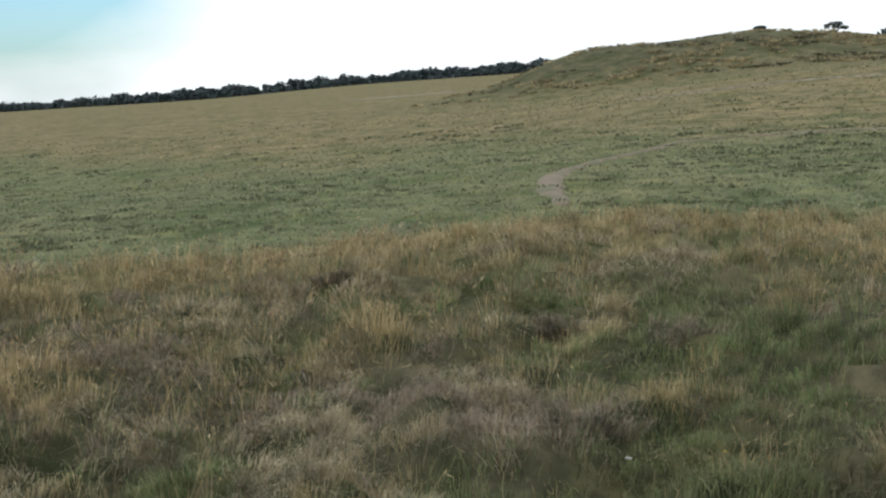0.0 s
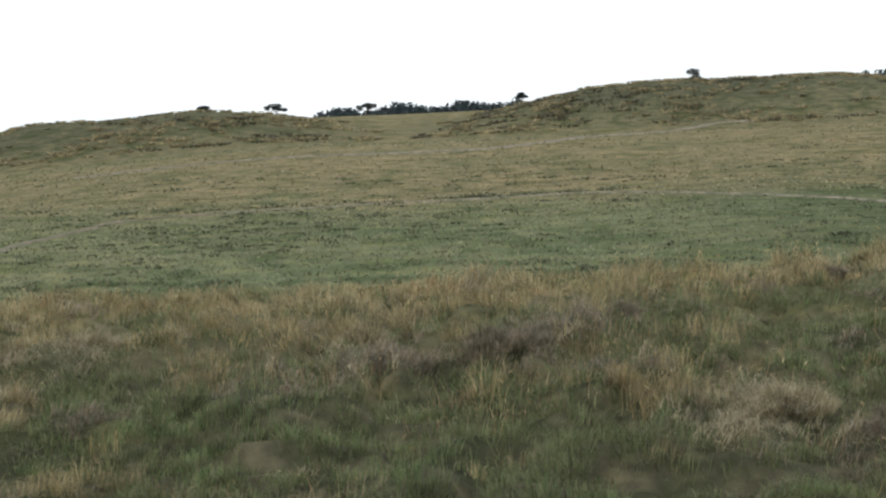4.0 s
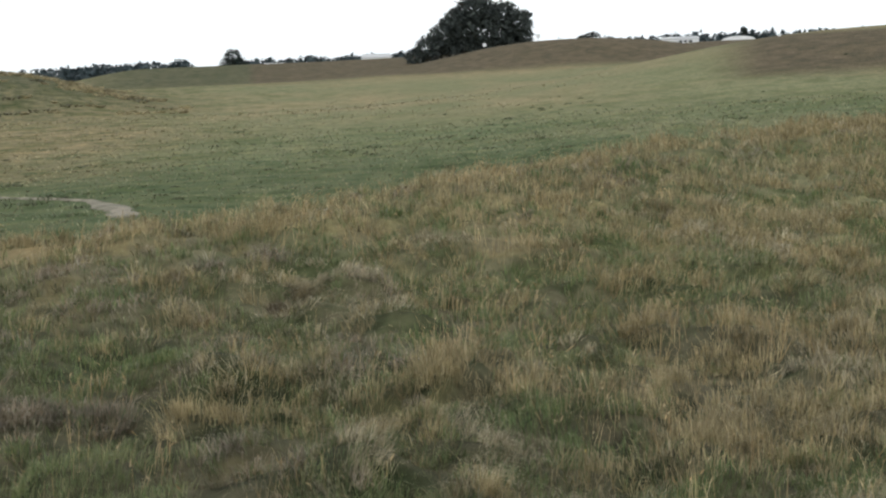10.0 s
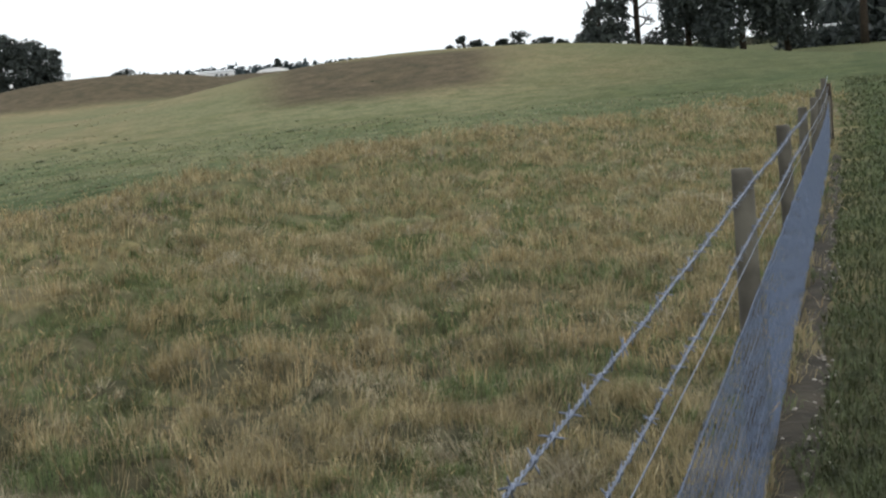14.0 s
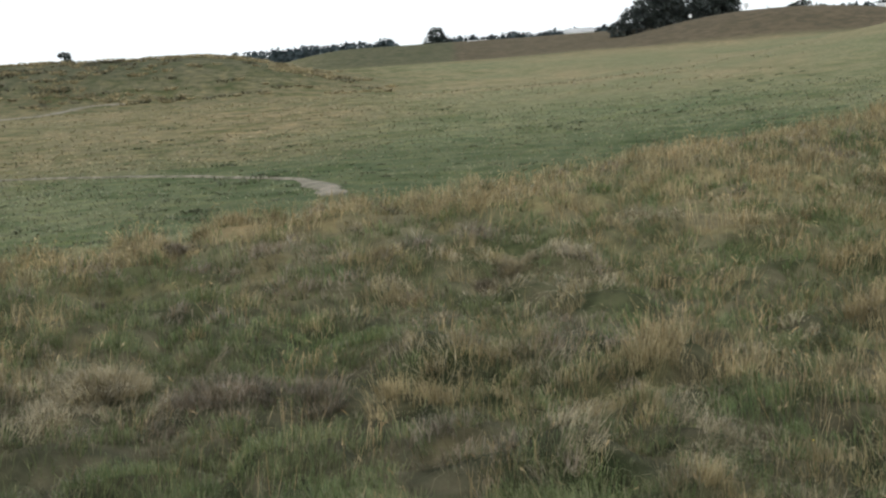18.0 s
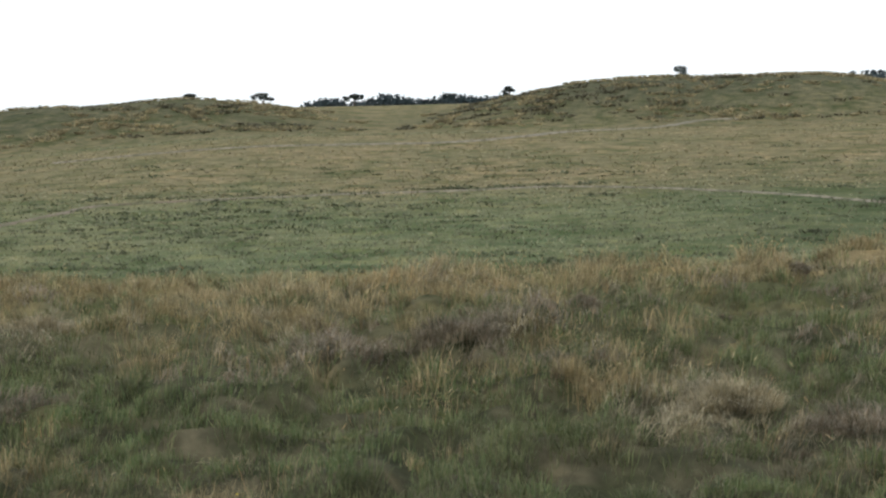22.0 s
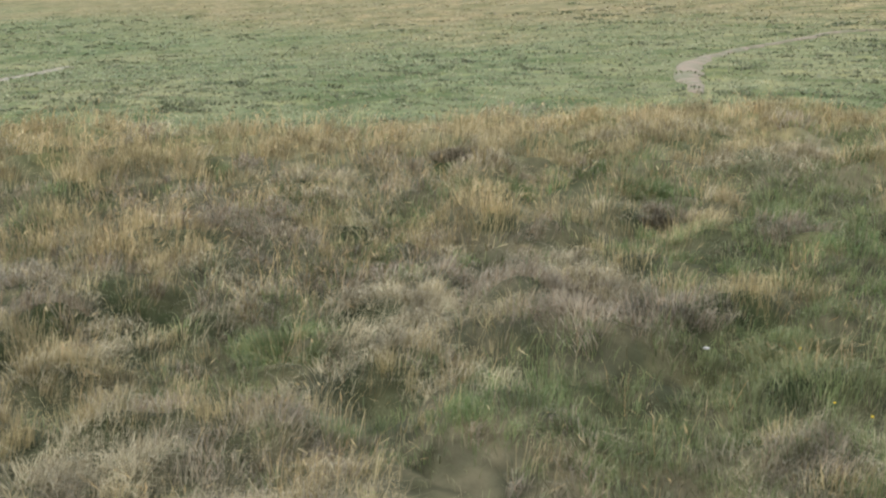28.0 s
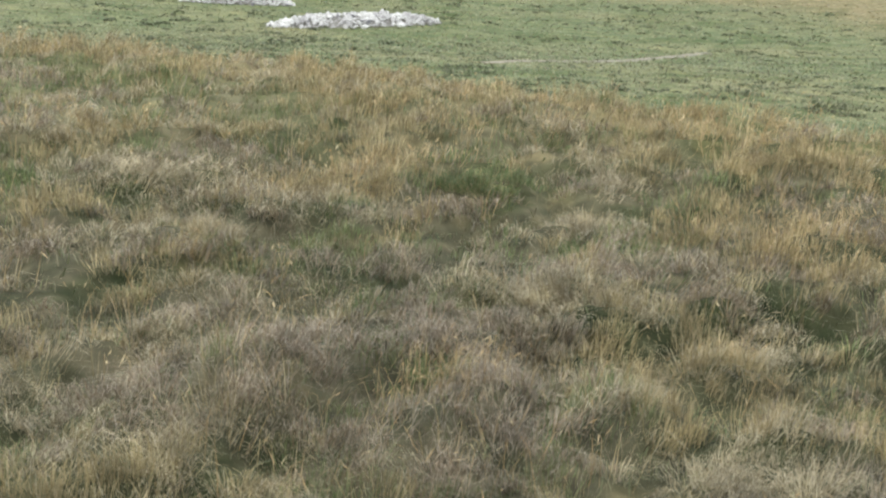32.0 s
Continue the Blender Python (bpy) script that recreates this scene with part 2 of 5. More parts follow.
def greenness(x, y):
    """1 on the short green turf, 0 on the dry rough."""
    az, r = polar(x, y)
    edge = soft_interp(az, LAWN_AT, LAWN_FAR) * (1 + 0.30 * wave(x, y, 9, 21, 3) + 0.16 * wave(x, y, 1.9, 24, 3))
    turf = smooth(bank_side(x, y) + 0.5 * wave(x, y, 1.5, 4, 2), 0.6, 2.2) * (1 - smooth(r, edge * 0.68, edge * 1.35))
    strip = 0.6 * mound(x, y, 14, 66, 1, 16, 3.5)
    hill = 0.55 * smooth(-az, 36, 50) * smooth(r, 40, 55) * (0.6 + 0.7 * wave(x, y, 14, 31, 3))
    return np.clip(np.maximum(turf, np.maximum(strip, hill)), 0, 1)


def darker_lawn(x, y):
    """1 on the darker green turf under the bank, to the right of the middle."""
    az, r = polar(x, y)
    return smooth(-az + 4 * wave(x, y, 5, 62, 2), 2, 12) * (1 - smooth(-az, 34, 46)) * smooth(r, 13, 17) * (1 - smooth(r + 4 * wave(x, y, 6, 63, 3), 25, 38))


def heathness(x, y):
    """1 on the brown heathy slopes of the mounds and hills."""
    out = np.zeros_like(np.asarray(x, float))
    for m in MOUNDS[:2]:
        out = np.maximum(out, mound(x, y, m[0], m[1] - 3, 1, m[3] * 1.15, m[4], 3) * (1.0 + 0.35 * wave(x, y, 6, 50, 3)))
    az, r = polar(x, y)
    z = height(x, y)
    ragged = 0.35 * wave(x, y, 7, 53, 3)
    out = np.maximum(out, smooth(z + 0.5 * ragged, 3.15, 3.5) * smooth(r, 90, 96) * (1 - smooth(r, 300, 400)) * smooth(-az, 11, 16) * (1 - smooth(-az, 45, 50)))
    out = np.maximum(out, smooth(z + ragged, 1.5, 2.2) * (1 - smooth(z, 3.6, 4.0)) * smooth(-az, 38.5, 42) * (1 - smooth(-az + 5 * ragged, 49, 52)) * smooth(r, 45, 50) * (1 - smooth(r, 72, 80)))
    return np.clip(out, 0, 1)


# ---- materials ----
def node(tree, kind, **values):
    n = tree.nodes.new(kind)
    for key, v in values.items():
        n.inputs[key.replace("_", " ")].default_value = v
    return n


def base_material(name, rough):
    m = bpy.data.materials.new(name)
    m.use_nodes = True
    t = m.node_tree
    b = t.nodes["Principled BSDF"]
    b.inputs["Roughness"].default_value = rough
    b.inputs["Specular IOR Level"].default_value = 0.25
    return m, t, b


def ramp(t, *stops):
    n = t.nodes.new("ShaderNodeValToRGB")
    e = n.color_ramp.elements
    while len(e) < len(stops):
        e.new(0.5)
    for el, (p, c) in zip(e, stops):
        el.position, el.color = p, (*c, 1)
    return n


def mixed(t, fac, a, b, blend="MIX"):
    n = t.nodes.new("ShaderNodeMix")
    n.data_type, n.blend_type = "RGBA", blend
    for socket, v in (("Factor", fac), ("A", a), ("B", b)):
        if isinstance(v, tuple):
            n.inputs[socket].default_value = (*v, 1)
        elif isinstance(v, (int, float)):
            n.inputs[socket].default_value = v
        else:
            t.links.new(v, n.inputs[socket])
    return n.outputs["Result"]


def spot_noise(t, scale, detail=4.0, where="Position"):
    g = t.nodes.new("ShaderNodeNewGeometry")
    n = node(t, "ShaderNodeTexNoise", Scale=scale, Detail=detail)
    t.links.new(g.outputs["Position"], n.inputs["Vector"])
    return n.outputs["Fac"]


def stretch(t, value, a, b):
    n = node(t, "ShaderNodeMapRange", From_Min=a, From_Max=b)
    t.links.new(value, n.inputs["Value"])
    return n.outputs["Result"]


def bump(t, b, value, strength, distance):
    n = node(t, "ShaderNodeBump", Strength=strength, Distance=distance)
    t.links.new(value, n.inputs["Height"])
    t.links.new(n.outputs["Normal"], b.inputs["Normal"])


def blade_material(name, tones, patch_scale, patch_tone, patch_amount, glow=0.3, speckle=6.0, crisp=0.18):
    """Leaves of grass: a tone for each leaf, patches over the plan, and some light let through."""
    m, t, b = base_material(name, 0.55)
    g = t.nodes.new("ShaderNodeNewGeometry")
    r = ramp(t, *[(k / (len(tones) - 1), c) for k, c in enumerate(tones)])
    t.links.new(g.outputs["Random Per Island"], r.inputs["Fac"])
    p = stretch(t, spot_noise(t, patch_scale, 3), 0.42, 0.66)
    s = node(t, "ShaderNodeMath")
    s.operation = "MULTIPLY"
    s.inputs[1].default_value = patch_amount
    t.links.new(p, s.inputs[0])
    col = mixed(t, s.outputs[0], r.outputs["Color"], patch_tone)
    speck = ramp(t, (0.5 - crisp, (0.55, 0.55, 0.55)), (0.5 + crisp, (1.45, 1.45, 1.45)))
    t.links.new(spot_noise(t, speckle, 2), speck.inputs["Fac"])
    col = mixed(t, 1.0, col, speck.outputs["Color"], "MULTIPLY")
    t.links.new(col, b.inputs["Base Color"])
    tr, mx = node(t, "ShaderNodeBsdfTranslucent"), node(t, "ShaderNodeMixShader", Fac=glow)
    t.links.new(col, tr.inputs["Color"])
    t.links.new(b.outputs[0], mx.inputs[1])
    t.links.new(tr.outputs[0], mx.inputs[2])
    t.links.new(mx.outputs[0], t.nodes["Material Output"].inputs["Surface"])
    return m


def plain_material(name, a, b_tone, scale, rough=0.8, metal=0.0, relief=0.3, depth=0.01):
    m, t, b = base_material(name, rough)
    f = stretch(t, spot_noise(t, scale), 0.35, 0.65)
    t.links.new(mixed(t, f, a, b_tone), b.inputs["Base Color"])
    b.inputs["Metallic"].default_value = metal
    bump(t, b, spot_noise(t, scale * 5), relief, depth)
    return m


def ground_material():
    m, t, b = base_material("turf_and_rough", 0.95)
    b.inputs["Specular IOR Level"].default_value = 0.05
    turf = t.nodes.new("ShaderNodeAttribute")
    turf.attribute_name = "turf"
    heath = t.nodes.new("ShaderNodeAttribute")
    heath.attribute_name = "heath"
    fine, mid, broad = spot_noise(t, 9.0, 6), spot_noise(t, 1.1, 5), spot_noise(t, 0.16, 4)
    green = mixed(t, stretch(t, mid, 0.35, 0.68), (0.10, 0.125, 0.062), (0.156, 0.165, 0.086))
    green = mixed(t, stretch(t, broad, 0.45, 0.7), green, (0.175, 0.17, 0.092))
    dry = mixed(t, stretch(t, mid, 0.34, 0.66), (0.248, 0.196, 0.112), (0.165, 0.142, 0.078))
    dry = mixed(t, stretch(t, broad, 0.42, 0.64), dry, (0.17, 0.152, 0.084))
    brown = mixed(t, stretch(t, mid, 0.4, 0.6), (0.086, 0.072, 0.047), (0.128, 0.1, 0.066))
    brown = mixed(t, turf.outputs["Fac"], brown, mixed(t, stretch(t, mid, 0.4, 0.6), (0.075, 0.08, 0.046), (0.11, 0.105, 0.062)))
    col = mixed(t, turf.outputs["Fac"], dry, green)
    col = mixed(t, heath.outputs["Fac"], col, brown)
    # Deeper green ground: far right, right of the middle, and outside the fence.
    lush = t.nodes.new("ShaderNodeAttribute")
    lush.attribute_name = "lush"
    col = mixed(t, lush.outputs["Fac"], col, mixed(t, stretch(t, mid, 0.35, 0.65), (0.06, 0.08, 0.038), (0.098, 0.112, 0.054)))
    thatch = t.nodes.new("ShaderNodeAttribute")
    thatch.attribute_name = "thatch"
    pasture = t.nodes.new("ShaderNodeAttribute")
    pasture.attribute_name = "pasture"
    col = mixed(t, pasture.outputs["Fac"], col, mixed(t, stretch(t, broad, 0.4, 0.62), mixed(t, stretch(t, mid, 0.3, 0.7), (0.26, 0.214, 0.124), (0.215, 0.196, 0.112)), (0.18, 0.182, 0.1)))
    # Ground of the near bank: soil brown, with the shade under grass added.
    shaded_litter = mixed(t, stretch(t, spot_noise(t, 5.0, 4), 0.35, 0.65), (0.045, 0.046, 0.028), (0.105, 0.092, 0.058))
    col = mixed(t, thatch.outputs["Fac"], col, shaded_litter)
    calm, even = t.nodes.new("ShaderNodeAttribute"), col
    calm.attribute_name = "calm"
    # Blotches in colour: uneven turf tone plus shade of unmodelled small hummocks.
    mottle = spot_noise(t, 0.55, 5)
    col = mixed(t, stretch(t, mottle, 0.50, 0.62), col, mixed(t, 1.0, col, (0.66, 0.74, 0.62), "MULTIPLY"))
    tufty = spot_noise(t, 1.7, 3)
    col = mixed(t, stretch(t, tufty, 0.52, 0.62), col, mixed(t, 1.0, col, (0.60, 0.70, 0.58), "MULTIPLY"))
    col = mixed(t, stretch(t, tufty, 0.44, 0.36), col, mixed(t, 1.0, col, (1.30, 1.22, 1.12), "MULTIPLY"))
    col = mixed(t, calm.outputs["Fac"], col, even)
    dark = mixed(t, stretch(t, fine, 0.3, 0.6), (0.62, 0.62, 0.62), (1.1, 1.1, 1.1))
    col = mixed(t, 1.0, col, dark, "MULTIPLY")
    t.links.new(col, b.inputs["Base Color"])
    bump(t, b, fine, 0.6, 0.05)
    return m


M_GROUND = ground_material()
M_GREEN = blade_material("green_grass", ((0.073, 0.11, 0.043), (0.108, 0.154, 0.058), (0.145, 0.176, 0.072), (0.215, 0.21, 0.105)), 0.8, (0.185, 0.17, 0.092), 0.4)
M_STRAW = blade_material("tan_grass", ((0.204, 0.176, 0.093), (0.296, 0.242, 0.134), (0.366, 0.304, 0.175), (0.222, 0.178, 0.088)), 0.7, (0.288, 0.215, 0.1), 0.35)
M_PALE = blade_material("bleached_grass", ((0.22, 0.192, 0.124), (0.295, 0.257, 0.172), (0.4, 0.346, 0.232), (0.262, 0.206, 0.116)), 1.1, (0.255, 0.212, 0.128), 0.4, 0.2)
M_DEAD = blade_material("withered_grass", ((0.14, 0.115, 0.083), (0.215, 0.18, 0.135), (0.295, 0.255, 0.195), (0.215, 0.14, 0.08)), 0.9, (0.185, 0.145, 0.088), 0.4, 0.2)
# Coarse grass, darkened to carry the shade of hollows and tussock bases.
M_DARK = blade_material("coarse_shaded_grass", ((0.055, 0.062, 0.034), (0.085, 0.09, 0.048), (0.12, 0.112, 0.066), (0.145, 0.112, 0.075)), 0.9, (0.1, 0.088, 0.056), 0.4, 0.2)
M_VERGE = blade_material("verge_grass", ((0.045, 0.06, 0.026), (0.066, 0.085, 0.036), (0.09, 0.1, 0.048)), 0.6, (0.085, 0.085, 0.045), 0.4, 0.2)
M_MAT = blade_material("mixed_low_grass", ((0.077, 0.105, 0.044), (0.121, 0.132, 0.066), (0.187, 0.171, 0.099), (0.143, 0.116, 0.077)), 0.6, (0.165, 0.143, 0.077), 0.4, 0.2)
M_STALK = blade_material("seed_stalks", ((0.313, 0.243, 0.126), (0.412, 0.333, 0.185), (0.385, 0.253, 0.122), (0.52, 0.436, 0.272)), 0.7, (0.31, 0.22, 0.105), 0.4)
M_TURF = blade_material("short_turf", ((0.128, 0.148, 0.088), (0.16, 0.178, 0.104), (0.202, 0.206, 0.124), (0.248, 0.23, 0.145)), 0.35, (0.225, 0.205, 0.125), 0.5, 0.42, speckle=2.0, crisp=0.11)
M_TUFT = blade_material("dark_turf_tufts", ((0.088, 0.106, 0.06), (0.112, 0.128, 0.074), (0.14, 0.148, 0.088)), 0.4, (0.145, 0.14, 0.085), 0.5, 0.4, speckle=2.0)
M_ROUGH = blade_material("far_rough_grass", ((0.175, 0.158, 0.092), (0.255, 0.22, 0.127), (0.32, 0.27, 0.16), (0.19, 0.18, 0.098)), 0.12, (0.205, 0.172, 0.096), 0.6, 0.45, speckle=1.3, crisp=0.11)
M_HEATH = blade_material("heath_tussocks", ((0.17, 0.155, 0.09), (0.27, 0.23, 0.135), (0.38, 0.315, 0.18), (0.44, 0.365, 0.21)), 0.25, (0.24, 0.20, 0.115), 0.5, 0.6, speckle=0.8)
M_HEATHER = blade_material("dark_heather", ((0.07, 0.066, 0.042), (0.095, 0.09, 0.055), (0.13, 0.112, 0.07)), 0.25, (0.1, 0.088, 0.055), 0.4, 0.3, speckle=0.8)
# Dark leaves, lightened and tinted blue to hold the haze over them.
M_LEAF = blade_material("hazed_dark_leaves", ((0.031, 0.038, 0.039), (0.04, 0.05, 0.047), (0.052, 0.063, 0.053)), 0.5, (0.047, 0.057, 0.048), 0.3, 0.05)
M_NEEDLE = blade_material("pine_needles", ((0.013, 0.022, 0.022), (0.022, 0.034, 0.03), (0.035, 0.046, 0.036)), 0.5, (0.028, 0.035, 0.028), 0.3, 0.06)
# Bluish, lifted tones: the haze of distance put into the colour.
M_FAR = blade_material("hazy_far_forest", ((0.026, 0.042, 0.05), (0.038, 0.057, 0.064), (0.052, 0.072, 0.075)), 0.05, (0.05, 0.066, 0.066), 0.5, 0.05)
M_BUSH = blade_material("hedge_leaves", ((0.05, 0.065, 0.04), (0.08, 0.10, 0.055), (0.12, 0.12, 0.08)), 0.2, (0.14, 0.125, 0.10), 0.6, 0.15)
M_BARK = plain_material("bark", (0.03, 0.024, 0.018), (0.06, 0.045, 0.032), 4, 0.9, relief=0.8, depth=0.03)
M_SOIL = plain_material("bare_soil", (0.12, 0.112, 0.078), (0.275, 0.235, 0.185), 4.5, 0.95, relief=0.6, depth=0.03)
M_TRACK = plain_material("grassy_track", (0.215, 0.165, 0.128), (0.12, 0.122, 0.073), 3.2, 0.95, relief=0.5, depth=0.03)
M_DARKSOIL = plain_material("dark_soil", (0.028, 0.024, 0.018), (0.06, 0.05, 0.037), 3, 0.95, relief=0.6, depth=0.03)
M_FLINT = plain_material("white_flint", (0.56, 0.55, 0.53), (0.36, 0.345, 0.34), 2.2, 0.6, relief=0.4, depth=0.01)
M_FLINT_DARK = plain_material("dark_flint", (0.10, 0.10, 0.11), (0.22, 0.21, 0.21), 6, 0.4, relief=0.4, depth=0.01)
M_CHIP = plain_material("flint_chips", (0.42, 0.39, 0.35), (0.22, 0.195, 0.17), 9, 0.7, relief=0.4, depth=0.01)
M_RUBBLE = plain_material("chalk_rubble", (0.30, 0.285, 0.26), (0.18, 0.17, 0.15), 5, 0.9, relief=0.8, depth=0.05)
M_POST = plain_material("weathered_post", (0.062, 0.056, 0.046), (0.115, 0.106, 0.086), 7, 0.9, relief=0.5, depth=0.006)
# Blue in both wires: the sky's reflection put into the base colour.
M_WIRE = plain_material("galvanised_wire", (0.13, 0.15, 0.205), (0.235, 0.265, 0.34), 60, 0.42, metal=0.6, relief=0.1, depth=0.001)
M_NET = plain_material("netting_wire", (0.10, 0.13, 0.195), (0.155, 0.19, 0.275), 30, 0.5, metal=0.4, relief=0.1, depth=0.001)
M_WHITE = plain_material("white_sheet", (0.80, 0.80, 0.80), (0.70, 0.71, 0.72), 0.5, 0.5, relief=0.05)
M_PANE = plain_material("dark_pane", (0.04, 0.045, 0.05), (0.08, 0.085, 0.09), 1, 0.2, relief=0.0)
M_FLOWER = plain_material("yellow_petals", (0.75, 0.55, 0.03), (0.65, 0.42, 0.02), 20, 0.6)


# ---- mesh helpers ----
def raw_mesh(name, verts, tris, material, smooth_faces=False):
    """A mesh from arrays of places and of triangles."""
    me = bpy.data.meshes.new(name)
    verts, tris = np.ascontiguousarray(verts, np.float32), np.ascontiguousarray(tris, np.int32)
    me.vertices.add(len(verts))
    me.vertices.foreach_set("co", verts.ravel())
    me.loops.add(tris.size)
    me.loops.foreach_set("vertex_index", tris.ravel())
    me.polygons.add(len(tris))
    me.polygons.foreach_set("loop_start", np.arange(0, tris.size, 3, dtype=np.int32))
    me.update(calc_edges=True)
    if smooth_faces:
        me.polygons.foreach_set("use_smooth", np.ones(len(tris), bool))
    me.materials.append(material)
    return me


def stuff(name, verts, tris, material, label, category, kind="stuff"):
    return tagged(new(name, raw_mesh(name, verts, tris, material)), label, category, kind=kind)


def part(name, bm, material, parent, label=""):
    me = bpy.data.meshes.new(name)
    bm.to_mesh(me)
    bm.free()
    me.materials.append(material)
    ob = new(name, me)
    ob.parent = parent
    return tagged(ob, label)


def raw_part(name, verts, tris, material, parent, label="", soft=False):
    ob = new(name, raw_mesh(name, verts, tris, material, soft))
    ob.parent = parent
    return tagged(ob, label)


def thing(name, place, label, category, group="", turn=0.0):
    ob = new(name)
    ob.location, ob.rotation_euler = place, (0, 0, math.radians(turn))
    ob.empty_display_size = 0.2
    return tagged(ob, label, category, group)


def at(bearing, far, lift=0.0):
    a = math.radians(bearing)
    x, y = -far * math.sin(a), far * math.cos(a)
    return (x, y, float(height(x, y)) + lift)


def join(pieces):
    vs, ts, n = [], [], 0
    for v, t in pieces:
        vs.append(v)
        ts.append(np.asarray(t) + n)
        n += len(v)
    return np.concatenate(vs), np.concatenate(ts)


def tube(points, radii, sides=6):
    """A round bar through points with a radius at each."""
    pts, out = [Vector(p) for p in points], []
    for k, p in enumerate(pts):
        way = (pts[min(k + 1, len(pts) - 1)] - pts[max(k - 1, 0)]).normalized()
        q = way.to_track_quat("Z", "Y")
        for s in range(sides):
            a = 2 * math.pi * s / sides
            out.append(p + q @ Vector((radii[k] * math.cos(a), radii[k] * math.sin(a), 0)))
    tris = []
    for k in range(len(pts) - 1):
        for s in range(sides):
            a, b, c, d = k * sides + s, k * sides + (s + 1) % sides, (k + 1) * sides + (s + 1) % sides, (k + 1) * sides + s
            tris += [(a, b, c), (a, c, d)]
    n, top = len(out), (len(pts) - 1) * sides
    out += [pts[0], pts[-1]]
    for s in range(sides):
        tris += [(n, (s + 1) % sides, s), (n + 1, top + s, top + (s + 1) % sides)]
    return np.array([tuple(v) for v in out]), np.array(tris)


def blades(rng, x, y, z, high, wide, lean, curl, heading=None):
    """Grass leaves: two cross sections and a tip each, leaning and curling over."""
    n = len(x)
    face = rng.uniform(0, 2 * np.pi, n)
    way = rng.uniform(0, 2 * np.pi, n) if heading is None else heading
    dx, dy = np.cos(way), np.sin(way)
    wx, wy = np.cos(face) * wide / 2, np.sin(face) * wide / 2
    v = np.empty((n, 5, 3))
    mid_h, mid_o = high * 0.58, lean * high * 0.45
    tip_h, tip_o = high * (1 - curl), lean * high * (1.0 + curl)
    for k, (o, h, s) in enumerate(((0, -0.015, 1), (0, -0.015, -1), (mid_o, mid_h, 0.8), (mid_o, mid_h, -0.8), (tip_o, tip_h, 0))):
        v[:, k, 0], v[:, k, 1], v[:, k, 2] = x + dx * o + wx * s, y + dy * o + wy * s, z + h
    i = np.arange(n)[:, None] * 5
    t = np.concatenate([i + [0, 1, 3], i + [0, 3, 2], i + [2, 3, 4]], 1).reshape(-1, 3)
    return v.reshape(-1, 3), t


def scatter(rng, n, near, far, a0, a1):
    """Places spread so that each distance gets its share of the view."""
    r = np.exp(rng.uniform(math.log(near), math.log(far), n))
    a = np.radians(rng.uniform(a0, a1, n))
    return -r * np.sin(a), r * np.cos(a), r


def fence_side(x, y):
    """Metres outside the fence line; negative in the field."""
    return (x - 4.47) * 0.429 - (y - 2.15) * 0.903


# ---- the ground: one sheet to the horizon ----
def build_ground():
    az = np.radians(np.concatenate([np.linspace(-180, -78, 30)[:-1], np.linspace(-78, 95, 560), np.linspace(95, 180, 26)[1:-1]]))
    far = np.concatenate([[0.4, 1.0, 1.7], np.exp(np.linspace(math.log(2.4), math.log(60), 180)), np.exp(np.linspace(math.log(61), math.log(260), 80)), np.geomspace(275, 4500, 26)])
    a, r = np.meshgrid(az, far)
    x, y = -r * np.sin(a), r * np.cos(a)
    z = height(x, y)
    n, k = len(az), len(far)
    verts = np.stack([x, y, z], -1).reshape(-1, 3)
    i, j = np.meshgrid(np.arange(k - 1), np.arange(n), indexing="ij")
    p, q = i * n + j, i * n + (j + 1) % n
    tris = np.concatenate([np.stack([p, p + n, q + n], -1).reshape(-1, 3), np.stack([p, q + n, q], -1).reshape(-1, 3)])[:, ::-1]
    centre = len(verts)
    verts = np.concatenate([verts, [[0, 0, float(height(0.0, 0.01))]]])
    jj = np.arange(n)
    tris = np.concatenate([tris, np.stack([np.full(n, centre), (jj + 1) % n, jj], -1)])
    me = raw_mesh("ground", verts, tris, M_GROUND, True)
    vx, vy = verts[:, 0], verts[:, 1]
    turf = greenness(vx, vy)
    out = smooth(fence_side(vx, vy), 0.3, 0.8) * (np.hypot(vx, vy) < 80)
    turf = np.maximum(turf, 0.8 * out)
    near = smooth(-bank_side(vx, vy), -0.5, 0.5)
    turf = np.maximum(turf, near * np.clip(0.45 + 0.6 * wave(vx, vy, 1.6, 40, 3), 0, 1))
    heath = heathness(vx, vy)
    turf = np.where(polar(vx, vy)[0] > -20, np.maximum(turf, 0.85 * heath), turf * (1 - heath))
    bearing, off = polar(vx, vy)
    lush = smooth(-bearing + 3 * wave(vx, vy, 8, 57, 2), 51, 62) * smooth(off, 26, 44) * (1 - smooth(off, 150, 200))
    pale = smooth(-bearing + 2 * wave(vx, vy, 9, 58, 2), 13, 20) * (1 - smooth(-bearing, 47, 55)) * smooth(off + 5 * wave(vx, vy, 8, 59, 3), 38, 54) * (1 - smooth(off, 100, 112)) * (1 - heath)
    lush = np.maximum(lush, darker_lawn(vx, vy))
    # The thatch sheet marks where the shade under the grass is coloured in.
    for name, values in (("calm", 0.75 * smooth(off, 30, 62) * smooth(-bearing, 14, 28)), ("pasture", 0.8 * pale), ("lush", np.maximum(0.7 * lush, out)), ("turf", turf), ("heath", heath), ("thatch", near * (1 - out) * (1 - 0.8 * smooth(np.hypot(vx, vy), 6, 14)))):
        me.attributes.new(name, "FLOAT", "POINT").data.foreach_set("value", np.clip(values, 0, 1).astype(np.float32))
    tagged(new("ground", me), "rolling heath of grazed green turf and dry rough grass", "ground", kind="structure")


build_ground()


